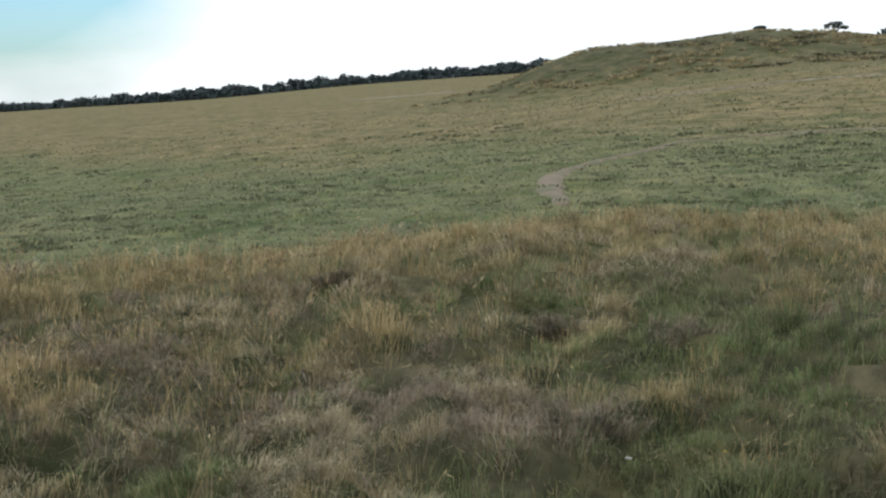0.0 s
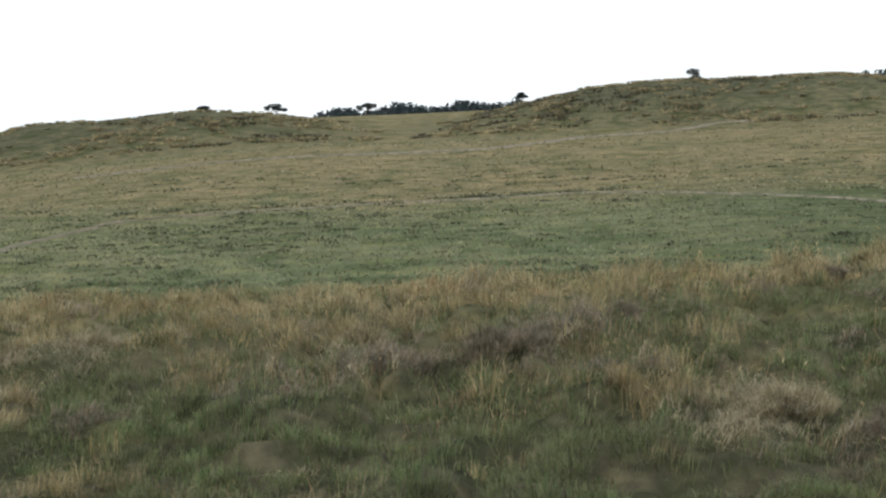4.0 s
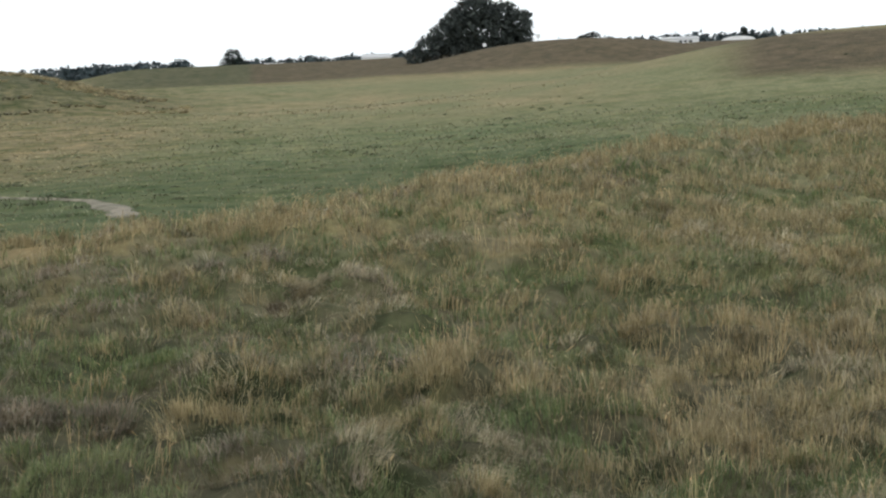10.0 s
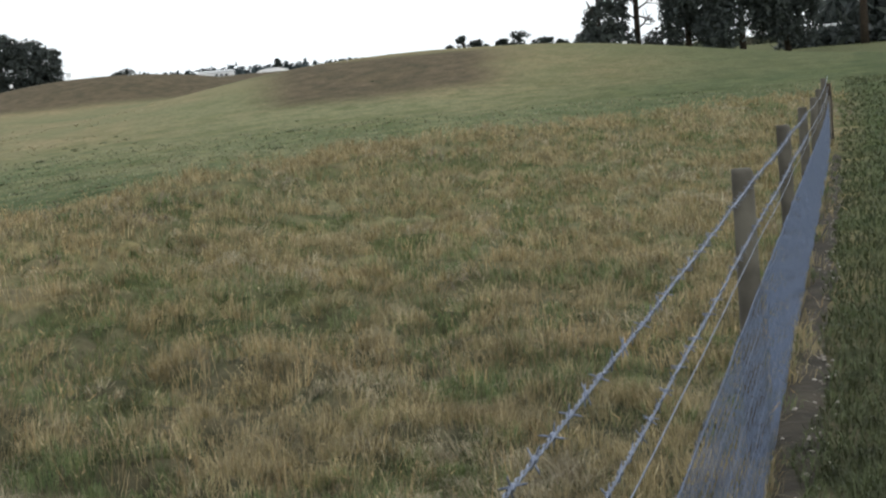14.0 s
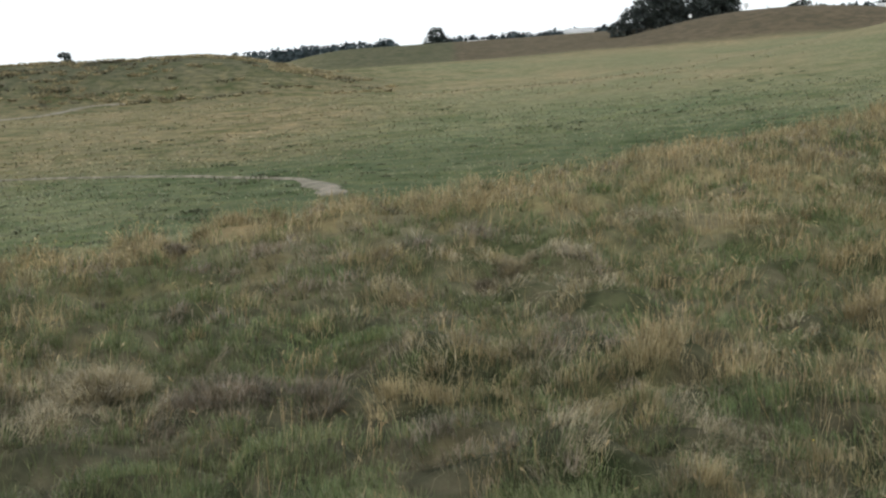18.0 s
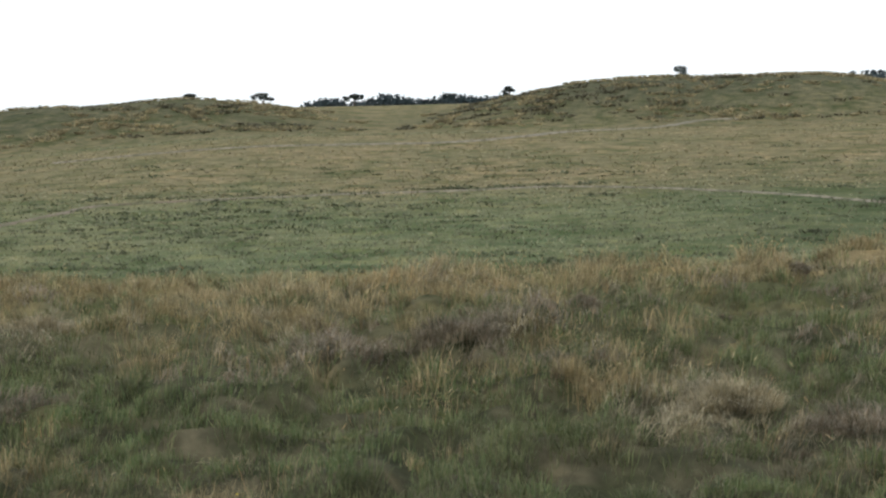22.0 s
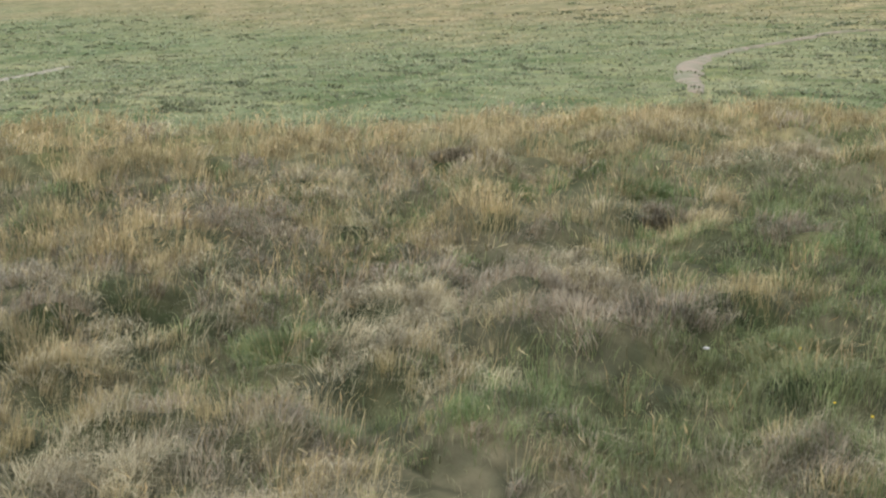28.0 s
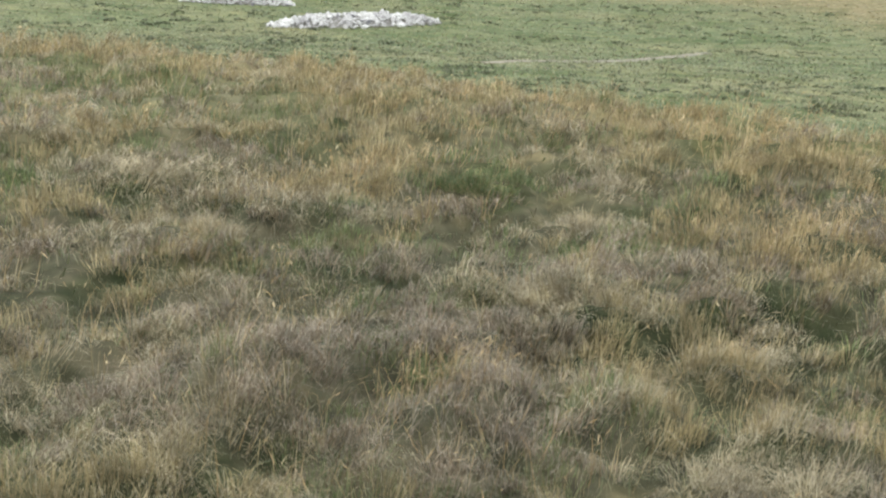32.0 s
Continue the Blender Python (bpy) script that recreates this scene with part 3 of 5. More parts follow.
# ---- fence beside the path ----
F_AT, F_WAY = Vector((4.47, 2.15, 0)), Vector((0.903, 0.429, 0))


def along(s, z=0.0, off=0.0):
    """A place on the fence line, s metres on from the first whole post, off metres out of the field."""
    p = F_AT + F_WAY * s + Vector((0.429, -0.903, 0)) * off
    return Vector((p.x, p.y, z))


def fence_ground(s):
    p = along(s)
    return float(height(p.x, p.y))


def round_post(high, wide, seed):
    """A sawn stake: round, a little bent, with a chamfered top and a split."""
    rng = random.Random(seed)
    bm = bmesh.new()
    rings = []
    for z, k in ((-0.05, 1.04), (0.3, 1.02), (0.7, 1.0), (high - 0.018, 0.97), (high, 0.86)):
        ox, oy = rng.uniform(-0.004, 0.004), rng.uniform(-0.004, 0.004)
        ring = []
        for s in range(14):
            a = 2 * math.pi * s / 14
            w = wide / 2 * k * (1 + rng.uniform(-0.035, 0.035))
            ring.append(bm.verts.new((w * math.cos(a) + ox, w * math.sin(a) + oy, z)))
        rings.append(ring)
    for a, b in zip(rings, rings[1:]):
        for s in range(14):
            bm.faces.new((a[s], a[(s + 1) % 14], b[(s + 1) % 14], b[s])).smooth = True
    bm.faces.new(rings[-1])
    bm.faces.new(rings[0][::-1])
    return bm


def staple(z):
    bm = bmesh.new()
    bmesh.ops.create_cube(bm, size=1, matrix=Matrix.Translation((0, 0, z)) @ Matrix.Diagonal((0.004, 0.004, 0.035, 1)))
    bmesh.ops.bevel(bm, geom=bm.edges[:], offset=0.001, segments=1, affect="EDGES")
    return bm


def sag(s, posts):
    """How far a wire hangs between its posts."""
    for a, b in zip(posts, posts[1:]):
        if a <= s <= b:
            u = (s - a) / (b - a)
            return min(0.014, 0.004 * (b - a)) * 4 * u * (1 - u)
    return 0.0


def build_fence():
    posts = (-8.9, -5.6, 0.5, 4.05, 7.4, 10.9, 14.3, 17.6)
    fence = thing("stock_fence", along(0, fence_ground(0)), "wire stock fence with barbed strands on weathered round posts", "fence")
    inverse = Matrix.Translation(-fence.location)
    for k, s in enumerate(posts):
        ob = part("post", round_post(1.165, 0.085 + 0.004 * (k % 2), k), M_POST, fence)
        ob.location = along(s, fence_ground(s), -0.046) - fence.location
        ob.rotation_euler = (random.uniform(-0.015, 0.015), random.uniform(-0.015, 0.015), k * 1.3)
        for z in (1.12, 0.945, 0.88, 0.715):
            st = part("staple", staple(z), M_WIRE, ob)
            st.matrix_local = Euler((0, 0, -k * 1.3)).to_matrix().to_4x4() @ Matrix.Translation((0.0182, -0.0384, 0.0))
    off = 0.0

    def wire_line(z, s0, s1, step):
        out, s = [], s0
        while s < s1 + 1e-6:
            out.append(along(s, fence_ground(s) + z - sag(s, posts), off) - fence.location)
            s += step
        return out
    for z in (1.12, 0.945):
        pieces = []
        line = wire_line(z, -4.2, 1.8, 0.0125)
        side, up = Vector((0.429, -0.903, 0)), Vector((0, 0, 1))
        for turn in (0, math.pi):
            pts = [p + 0.0024 * (math.cos(turn + n * 0.0125 / 0.055 * 2 * math.pi) * side + math.sin(turn + n * 0.0125 / 0.055 * 2 * math.pi) * up) for n, p in enumerate(line)]
            pieces.append(tube(pts, [0.0016] * len(pts), 5))
        far = wire_line(z, 1.8, 19.0, 0.4)
        pieces.append(tube(far, [0.0032] * len(far), 5))
        back = wire_line(z, -8.9, -4.2, 0.4)
        pieces.append(tube(back, [0.003] * len(back), 5))
        v, t = join(pieces)
        strand = raw_part("barbed_strand", v, t, M_WIRE, fence, "twisted galvanised barbed wire", True)
        rng = random.Random(int(z * 100))

        def one_barb(c, spikes):
            spikes.append(tube([c - F_WAY * 0.008, c, c + F_WAY * 0.008], [0.0042, 0.0052, 0.0042], 6))
            for k in range(2):
                a = rng.uniform(0, math.pi)
                d = side * math.cos(a) + up * math.sin(a) + F_WAY * rng.uniform(-0.5, 0.5)
                d.normalize()
                o = c + F_WAY * (0.005 if k else -0.005)
                spikes.append(tube([o - d * 0.018, o - d * 0.013, o + d * 0.013, o + d * 0.018], [0.0003, 0.0014, 0.0014, 0.0003], 4))

        kinds, spikes, s = [], [], -4.15
        for _ in range(5):
            shape = []
            one_barb(Vector((0, 0, 0)), shape)
            kinds.append(raw_mesh("barb", *join(shape), M_WIRE))
        while s < 7.0:
            c = along(s, fence_ground(s) + z - sag(s, posts), off) - fence.location
            if -3.2 < s < 3.0:
                ob = new("barb", rng.choice(kinds))
                ob.parent, ob.location = strand, c
            else:
                one_barb(c, spikes)
            s += 0.105 + rng.uniform(-0.008, 0.008)
        v, t = join(spikes)
        tagged(raw_part("far_barbs", v, t, M_WIRE, strand, "sharp wire barbs"), kind="stuff")
    line = wire_line(0.88, -8.9, 19.0, 0.2)
    v, t = tube(line, [0.0018] * len(line), 5)
    raw_part("plain_wire", v, t, M_WIRE, fence, "", True)
    def prisms(a, b, thick):
        """Thin three-sided bars from the places a to the places b."""
        d = b - a
        d /= np.linalg.norm(d, axis=1)[:, None]
        u = np.cross(d, (0.37, -0.78, 0.5))
        u /= np.linalg.norm(u, axis=1)[:, None]
        w = np.cross(d, u)
        v = np.empty((len(a), 6, 3))
        for k in range(3):
            o = thick * (math.cos(k * 2.0944) * u + math.sin(k * 2.0944) * w)
            v[:, k], v[:, k + 3] = a + o, b + o
        n = np.arange(len(a))[:, None] * 6
        f = [n + q for q in ([0, 1, 4], [0, 4, 3], [1, 2, 5], [1, 5, 4], [2, 0, 3], [2, 3, 5])]
        return v.reshape(-1, 3), np.concatenate(f, 1).reshape(-1, 3)

    def mesh_stretch(s0, s1, cell, thick):
        """Rabbit netting: rows of zigzag wire that meet their neighbours."""
        s = np.arange(s0, s1, cell / 2)
        line = F_AT.x + F_WAY.x * s, F_AT.y + F_WAY.y * s
        g = height(*line)
        out, knot = [], np.random.default_rng(3)
        rows = int(0.715 / cell)
        for k in range(rows):
            z = 0.715 * k / rows + cell * ((np.arange(len(s)) + k) % 2) + 0.006 * np.sin(s * 7 + k * 1.7) + knot.normal(0, cell * 0.14, len(s))
            p = np.stack([line[0], line[1], g + z], -1) - np.array(fence.location)
            out.append(prisms(p[:-1], p[1:], thick))
        return join(out)
    pieces = [mesh_stretch(-4.4, 0.8, 0.030, 0.00072), mesh_stretch(0.8, 4.6, 0.034, 0.0013), mesh_stretch(4.6, 19.0, 0.055, 0.0034)]
    for z in (0.715, 0.58, 0.44, 0.28, 0.12, 0.01):
        line = wire_line(z, -8.9, 19.0, 0.25)
        pieces.append(tube([p + Vector((0, 0, 0.003 * math.sin(n * 1.9 + z * 30))) for n, p in enumerate(line)], [0.0016 if z > 0.7 else 0.0009] * len(line), 4))
    v, t = join(pieces)
    tagged(raw_part("netting", v, t, M_NET, fence, "fine galvanised rabbit netting tinted sky blue"), kind="stuff")
    for s, high in ((19.0, 1.0),):
        p = thing("strainer_post", along(s, fence_ground(s)), "thick dark timber straining post ending the fence", "post")
        part("shaft", round_post(high, 0.11, 77), M_BARK, p)
        brace = part("brace", round_post(1.0, 0.06, 78), M_POST, p)
        brace.location, brace.rotation_euler = (-0.66 * 0.903, -0.66 * 0.429, 0.02), (0, math.radians(40), math.atan2(0.429, 0.903))
    far = thing("path_post", (*along(27, 0, 3.2).xy, float(height(*along(27, 0, 3.2).xy))), "slim dark post beside the trodden path", "post")
    part("shaft", round_post(1.3, 0.1, 80), M_POST, far)


build_fence()


# ---- worn paths and bare ground ----
def ribbon(name, points, widths, material, label, lift=0.018, kind="structure", seed=0):
    """A strip of bare ground with ragged edges that follows the land."""
    pts, fine, wide = [Vector((*p, 0)) for p in points], [], []
    n = len(pts)
    for k in range(n - 1):
        a, b, c, d = pts[max(k - 1, 0)], pts[k], pts[k + 1], pts[min(k + 2, n - 1)]
        steps = max(3, int((c - b).length / 0.12))
        for s in range(steps):
            u = s / steps
            fine.append(0.5 * ((2 * b) + (c - a) * u + (2 * a - 5 * b + 4 * c - d) * u * u + (3 * b - a - 3 * c + d) * u ** 3))
            wide.append(widths[k] * (1 - u) + widths[k + 1] * u)
    verts, tris, across = [], [], 6
    for k, p in enumerate(fine):
        way = (fine[min(k + 1, len(fine) - 1)] - fine[max(k - 1, 0)]).normalized()
        side = Vector((-way.y, way.x, 0))
        tail = min(1.0, 0.15 + k * 0.25, 0.15 + (len(fine) - 1 - k) * 0.25)
        for j in range(across + 1):
            u = j / across * 2 - 1
            w = wide[k] / 2 * tail * max(0.15, 1 + 0.85 * float(wave(p.x * 1.0, p.y + (5 if u > 0 else 0), 0.5, 60 + seed, 2)))
            q = p + side * u * w
            edge = 1 - abs(u) ** 3
            verts.append((q.x, q.y, float(height(q.x, q.y)) - 0.012 + (lift + 0.012) * edge))
    row = across + 1
    for k in range(len(fine) - 1):
        for j in range(across):
            a = k * row + j
            tris += [(a, a + row, a + row + 1), (a, a + row + 1, a + 1)]
    ob = new(name, raw_mesh(name, np.array(verts), np.array(tris), material, True))
    return tagged(ob, label, "path", kind=kind)


PATH_RIGHT = [(4.8, 17.3), (4.97, 19.5), (5.0, 21.2), (4.15, 23.3), (3.2, 25.2), (1.5, 27.4), (-0.9, 28.9), (-2.7, 28.0), (-4.7, 27.3), (-6.4, 26.5), (-8.1, 25.3)]
ribbon("trodden_path", PATH_RIGHT, (0.42, 0.5, 0.16, 0.12, 0.11, 0.1, 0.14, 0.16, 0.18, 0.16, 0.12), M_SOIL, "pale sandy trodden path worn through the turf", 0.03, seed=1)
PATH_MID = [(-6.6, 12.9), (-7.2, 13.9), (-7.95, 15.2), (-8.65, 16.8), (-9.1, 18.9), (-9.2, 20.6), (-9.2, 22.0), (-9.4, 24.0), (-8.8, 24.8), (-7.9, 25.5)]
ribbon("trodden_path", PATH_MID, (0.12, 0.26, 0.36, 0.3, 0.2, 0.17, 0.15, 0.16, 0.16, 0.12), M_TRACK, "pale worn path curving over the grazed turf", 0.034, seed=2)
PATH_LEFT = [(-26.1, 19.5), (-24.3, 17.2), (-21.9, 14.6), (-19.4, 11.8), (-18.2, 10.0), (-17.2, 8.6)]
ribbon("trodden_path", PATH_LEFT, (0.5, 0.42, 0.4, 0.36, 0.25, 0.2), M_SOIL, "thin pale sheep track across the green turf", seed=3)
PATH_FOOT = [(-20.0, 47.5), (-14.0, 48.6), (-9.0, 49.4), (-5.4, 50.0), (-3.1, 53.2), (0.3, 61.5), (4.7, 70.3), (8.0, 71.2)]
ribbon("trodden_path", PATH_FOOT, (0.2, 0.3, 0.4, 0.45, 0.5, 0.6, 0.6, 0.4), M_SOIL, "thin pale track along the foot of the spoil mounds", 0.05, seed=6)
ribbon("bare_scar", [(-84, 122), (-83.5, 127), (-82.5, 132), (-80, 138)], (4, 7, 7, 3), M_SOIL, "pale bare sandy scar in the far rough", 0.03, seed=4)
edge = [tuple(along(s, 0, 0.09).xy) for s in (-4, -1, 2, 5, 8, 11, 14, 17)]
ribbon("fence_foot_strip", edge, (0.24, 0.22, 0.25, 0.22, 0.24, 0.24, 0.22, 0.2), M_DARKSOIL, "dark bare soil strip along the foot of the fence", 0.02, seed=5)


# ---- flints ----
def flint(rng, size):
    """A knobbly stone with twenty faces or so."""
    bm = bmesh.new()
    bmesh.ops.create_icosphere(bm, subdivisions=1, radius=1)
    sx, sy, sz = size * rng.uniform(0.7, 1.3), size * rng.uniform(0.5, 1.0), size * rng.uniform(0.35, 0.7)
    for v in bm.verts:
        k = rng.uniform(0.75, 1.2)
        v.co = Vector((v.co.x * sx * k, v.co.y * sy * k, v.co.z * sz * k)) * 0.5
    me = bpy.data.meshes.new("flint")
    bm.to_mesh(me)
    bm.free()
    return me


FLINTS = []
for k in range(10):
    me = flint(random.Random(k), 0.2)
    me.materials.append(M_FLINT_DARK if k == 9 else M_FLINT)
    FLINTS.append(me)


def flint_pile(a, b, half, top, count, seed, label):
    """A low long heap of flints between two places."""
    rng = random.Random(seed)
    ax, ay, bx, by = *a, *b
    cx, cy = (ax + bx) / 2, (ay + by) / 2
    heap = thing("flint_heap", (cx, cy, float(height(cx, cy))), label, "stone heap", "heaps of flint on the turf")
    way = Vector((bx - ax, by - ay, 0))
    long = way.length / 2
    way.normalize()
    side = Vector((-way.y, way.x, 0))
    verts, tris, n, m = [], [], 40, 9
    for i in range(n + 1):
        for j in range(m + 1):
            u, v = i / n * 2 - 1, j / m * 2 - 1
            w = half * math.sqrt(max(0.02, 1 - abs(u) ** 2.2))
            p = Vector((cx, cy, 0)) + way * long * u * 0.94 + side * w * v * 0.82
            h = 0.9 * top * (1 - v * v) * (1 - abs(u) ** 3) * (0.8 + 0.3 * float(wave(p.x, p.y, 0.8, seed, 2)))
            verts.append((p.x - cx, p.y - cy, float(height(p.x, p.y)) - heap.location.z + h - 0.03))
    for i in range(n):
        for j in range(m):
            q = i * (m + 1) + j
            tris += [(q, q + m + 1, q + m + 2), (q, q + m + 2, q + 1)]
    raw_part("chalky_core", np.array(verts), np.array(tris), M_RUBBLE, heap, "pale rubble under the stones", True)
    for k in range(count):
        u, v = rng.uniform(-1, 1), rng.gauss(0, 0.5)
        if abs(v) > 1.15:
            continue
        w = half * math.sqrt(max(0.02, 1 - abs(u) ** 2.2))
        p = Vector((cx, cy, 0)) + way * long * u + side * w * v
        h = top * max(0, 1 - v * v) * (1 - abs(u) ** 3)
        ob = new("flint", rng.choice(FLINTS))
        ob.parent = heap
        ob.location = (p.x - cx, p.y - cy, float(height(p.x, p.y)) - heap.location.z + h * 0.9 + 0.02)
        ob.rotation_euler = [rng.uniform(0, 6.28) for _ in range(3)]
        s = rng.uniform(0.55, 1.2)
        ob.scale = (s, s, s)
    # the small stones between
    base = [(np.array([tuple(q.co) for q in me.vertices]), np.array([tuple(f.vertices) for f in me.polygons])) for me in FLINTS[:4]]
    pieces = []
    for k in range(900):
        u, v = rng.uniform(-1, 1), rng.uniform(-1, 1)
        w = half * math.sqrt(max(0.02, 1 - abs(u) ** 2.2))
        p = Vector((cx, cy, 0)) + way * long * u * 0.98 + side * w * v * 0.95
        h = top * max(0, 1 - v * v) * (1 - abs(u) ** 3)
        a, (bv, bt) = rng.uniform(0, 6.28), base[k % 4]
        turn = np.array([[math.cos(a), -math.sin(a), 0], [math.sin(a), math.cos(a), 0], [0, 0, 1]])
        pieces.append((bv @ turn.T * rng.uniform(0.3, 0.75) + (p.x - cx, p.y - cy, float(height(p.x, p.y)) - heap.location.z + h * 0.85 + 0.02), bt))
    v, t = join(pieces)
    tagged(raw_part("rubble", v, t, M_FLINT, heap), kind="stuff")
    return heap


flint_pile((-32.9, 11.0), (-36.1, 17.2), 0.95, 0.30, 290, 5, "long low heap of white flint stones on grazed turf")
flint_pile((-43.5, 11.5), (-42.7, 15.1), 1.0, 0.42, 230, 6, "shorter mound of pale broken flints behind another")


def loose_flints():
    rng = np.random.default_rng(12)
    pieces = []
    base = []
    for me in FLINTS[:4]:
        v = np.array([tuple(p.co) for p in me.vertices])
        t = np.array([tuple(f.vertices) for f in me.polygons])
        base.append((v, t))
    for k in range(260):
        s = rng.uniform(-2.5, 14)
        p = along(s, 0, rng.normal(0.14, 0.05))
        v, t = base[k % 4]
        pieces.append((v * rng.uniform(0.05, 0.16) + (p.x, p.y, float(height(p.x, p.y)) + 0.018), t))
    v, t = join(pieces)
    stuff("flint_chips", v, t, M_CHIP, "pale flint chips scattered along the fence foot", "stones")
    for x, y in ((3.3, 6.0), (-2.4, 4.5), (5.4, 12.2), (-1.2, 4.9)):
        ob = new("flint_nodule", FLINTS[0])
        ob.location, ob.scale = (x, y, float(height(x, y)) + 0.05), (0.13, 0.13, 0.13)
        tagged(ob, "single small white flint lying in the rough grass", "stone", "loose flints in the grass")


loose_flints()


# ---- grass ----
VIEW = (-76.0, 94.0)


def worn_gap(x, y):
    """True in the small gaps between the clumps, where the darkened ground shows."""
    return (wave(x, y, 0.3, 300, 2) < -0.40 + 0.16 * planted("green", x, y) - 0.07 * smooth(x - y, -4.0, -1.0)) & (np.hypot(x, y) < 13)


def near_grass():
    """The rough: overlapping clumps of five kinds, over a low mat, with standing stalks."""
    rng = np.random.default_rng(5)

    def field(n, near, far, past):
        x, y, r = scatter(rng, n, near, far, *VIEW)
        keep = (bank_side(x, y) < past + 0.5 * wave(x, y, 0.7, 70, 2)) & (fence_side(x, y) < 0.02 + 0.06 * wave(x, y, 0.3, 72, 2))
        return x[keep], y[keep], r[keep]
    # low mat
    x, y, r = field(120000, 2.7, 38, 1.7)
    bare = worn_gap(x, y) & (rng.uniform(0, 1, len(x)) < 0.85)
    x, y, r = x[~bare], y[~bare], r[~bare]
    h = rng.uniform(0.03, 0.08, len(x))
    v, t = blades(rng, x, y, height(x, y), h, np.maximum(0.004, 0.0010 * r), rng.uniform(0.2, 1.3, len(x)), rng.uniform(0.1, 0.6, len(x)))
    stuff("low_grass_mat", v, t, M_MAT, "low mat of mixed green and withered grass", "grass")
    # clumps
    cx, cy, cr = field(24500, 2.6, 38, 1.2)
    bare = worn_gap(cx, cy) & (rng.uniform(0, 1, len(cx)) < 0.9)
    cx, cy, cr = cx[~bare], cy[~bare], cr[~bare]
    az = np.degrees(np.arctan2(-cx, cy))
    side = bank_side(cx, cy)
    size = (0.032 + 0.0092 * cr) * rng.uniform(0.5, 1.6, len(cx))
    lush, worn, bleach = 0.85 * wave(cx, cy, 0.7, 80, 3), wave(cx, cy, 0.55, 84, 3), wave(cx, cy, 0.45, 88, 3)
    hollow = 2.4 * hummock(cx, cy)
    open_left, open_right, crest = smooth(az, 24, 40), smooth(-az, 22, 40), smooth(side, -2.0, -0.2)
    middle = (1 - open_left) * (1 - open_right)
    # Creases between hummocks draw the dark grass, as shade put into colour.
    score = np.stack([
        0.42 + 0.14 * middle + 0.95 * lush - 0.10 * hollow - 0.06 * open_left - 0.30 * crest + 0.05 * open_right,
        0.12 + 0.25 * hollow + 0.85 * worn + 0.40 * crest + 0.22 * open_right,
        -0.16 + 0.4 * hollow + 1.0 * bleach + 0.12 * open_left + 0.02 * open_right,
        0.03 - 0.10 * middle + 0.25 * hollow - 0.85 * worn - 0.10 * open_right + 0.04 * open_left - 0.25 * crest,
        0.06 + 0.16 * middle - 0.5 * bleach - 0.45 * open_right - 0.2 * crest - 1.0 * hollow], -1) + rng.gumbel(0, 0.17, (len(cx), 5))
    near_mid = mound(cx, cy, 1, 4.8, 1, 2.2, 1.5, 2)
    score = score + np.stack([0.2 * near_mid - 0.12 * open_left + 0.02 * open_right, 0.16 * open_right - 0.3 * near_mid, 0.12 * open_left - 0.4 * near_mid + 0.09 * open_right, 0.1 * open_left - 0.2 * near_mid - 0.3 * open_right, 0.5 * near_mid - 0.25 * open_right], -1)
    spotted = smooth(side, -4.5, -2.0) * smooth(-az, 2, 14) * smooth(wave(cx, cy, 0.42, 310, 2), 0.05, 0.3)
    score[:, 4] += 0.75 * spotted
    score[:, 3] += 0.35 * spotted
    for n, name in enumerate(("green", "gold", "pale", "grey", "dark")):
        score[:, n] += (0.85, 1.2, 1.3, 1.3, 1.0)[n] * planted(name, cx, cy)
    kind = score.argmax(1)
    looks = (("green_clumps", M_GREEN, "green shoots in small clumps through the rough", 38, (0.03, 0.085), (0.15, 1.0), (0.1, 0.6), 0.42, 0.7),
             ("tan_clumps", M_STRAW, "upright tan grass bunches on the bank", 44, (0.04, 0.115), (0.15, 1.0), (0.1, 0.6), 0.50, 0.8),
             ("bleached_thatch", M_PALE, "pale bleached thatch lying flat in swirls", 44, (0.03, 0.075), (0.6, 2.0), (0.5, 0.95), 0.55, 0.7),
             ("withered_clumps", M_DEAD, "pinkish-grey withered grass clumps", 44, (0.03, 0.075), (0.4, 1.6), (0.3, 0.85), 0.62, 0.9),
             ("shaded_clumps", M_DARK, "dark coarse grass carrying the shade of the hollows", 32, (0.03, 0.08), (0.3, 1.3), (0.1, 0.6), 0.15, 1.0))
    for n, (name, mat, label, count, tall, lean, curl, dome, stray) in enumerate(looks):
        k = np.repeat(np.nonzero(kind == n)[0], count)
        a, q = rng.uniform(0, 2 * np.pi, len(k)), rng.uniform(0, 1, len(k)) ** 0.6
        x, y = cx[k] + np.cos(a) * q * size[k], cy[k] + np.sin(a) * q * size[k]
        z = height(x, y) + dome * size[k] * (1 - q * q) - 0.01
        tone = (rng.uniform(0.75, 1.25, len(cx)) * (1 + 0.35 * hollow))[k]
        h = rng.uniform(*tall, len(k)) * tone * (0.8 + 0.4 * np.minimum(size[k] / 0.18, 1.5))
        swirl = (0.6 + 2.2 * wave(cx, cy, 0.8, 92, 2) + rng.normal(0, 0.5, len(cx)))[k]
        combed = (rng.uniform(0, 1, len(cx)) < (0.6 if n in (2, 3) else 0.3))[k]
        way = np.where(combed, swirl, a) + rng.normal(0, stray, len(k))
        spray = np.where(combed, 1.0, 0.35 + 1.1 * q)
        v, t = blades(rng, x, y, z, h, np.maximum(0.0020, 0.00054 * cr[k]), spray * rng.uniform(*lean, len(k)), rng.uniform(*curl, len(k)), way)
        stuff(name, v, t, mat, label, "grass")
    # standing stalks with their seed heads, in bunches
    bx, by, br = field(10500, 2.8, 38, 1.0)
    az = np.degrees(np.arctan2(-bx, by))
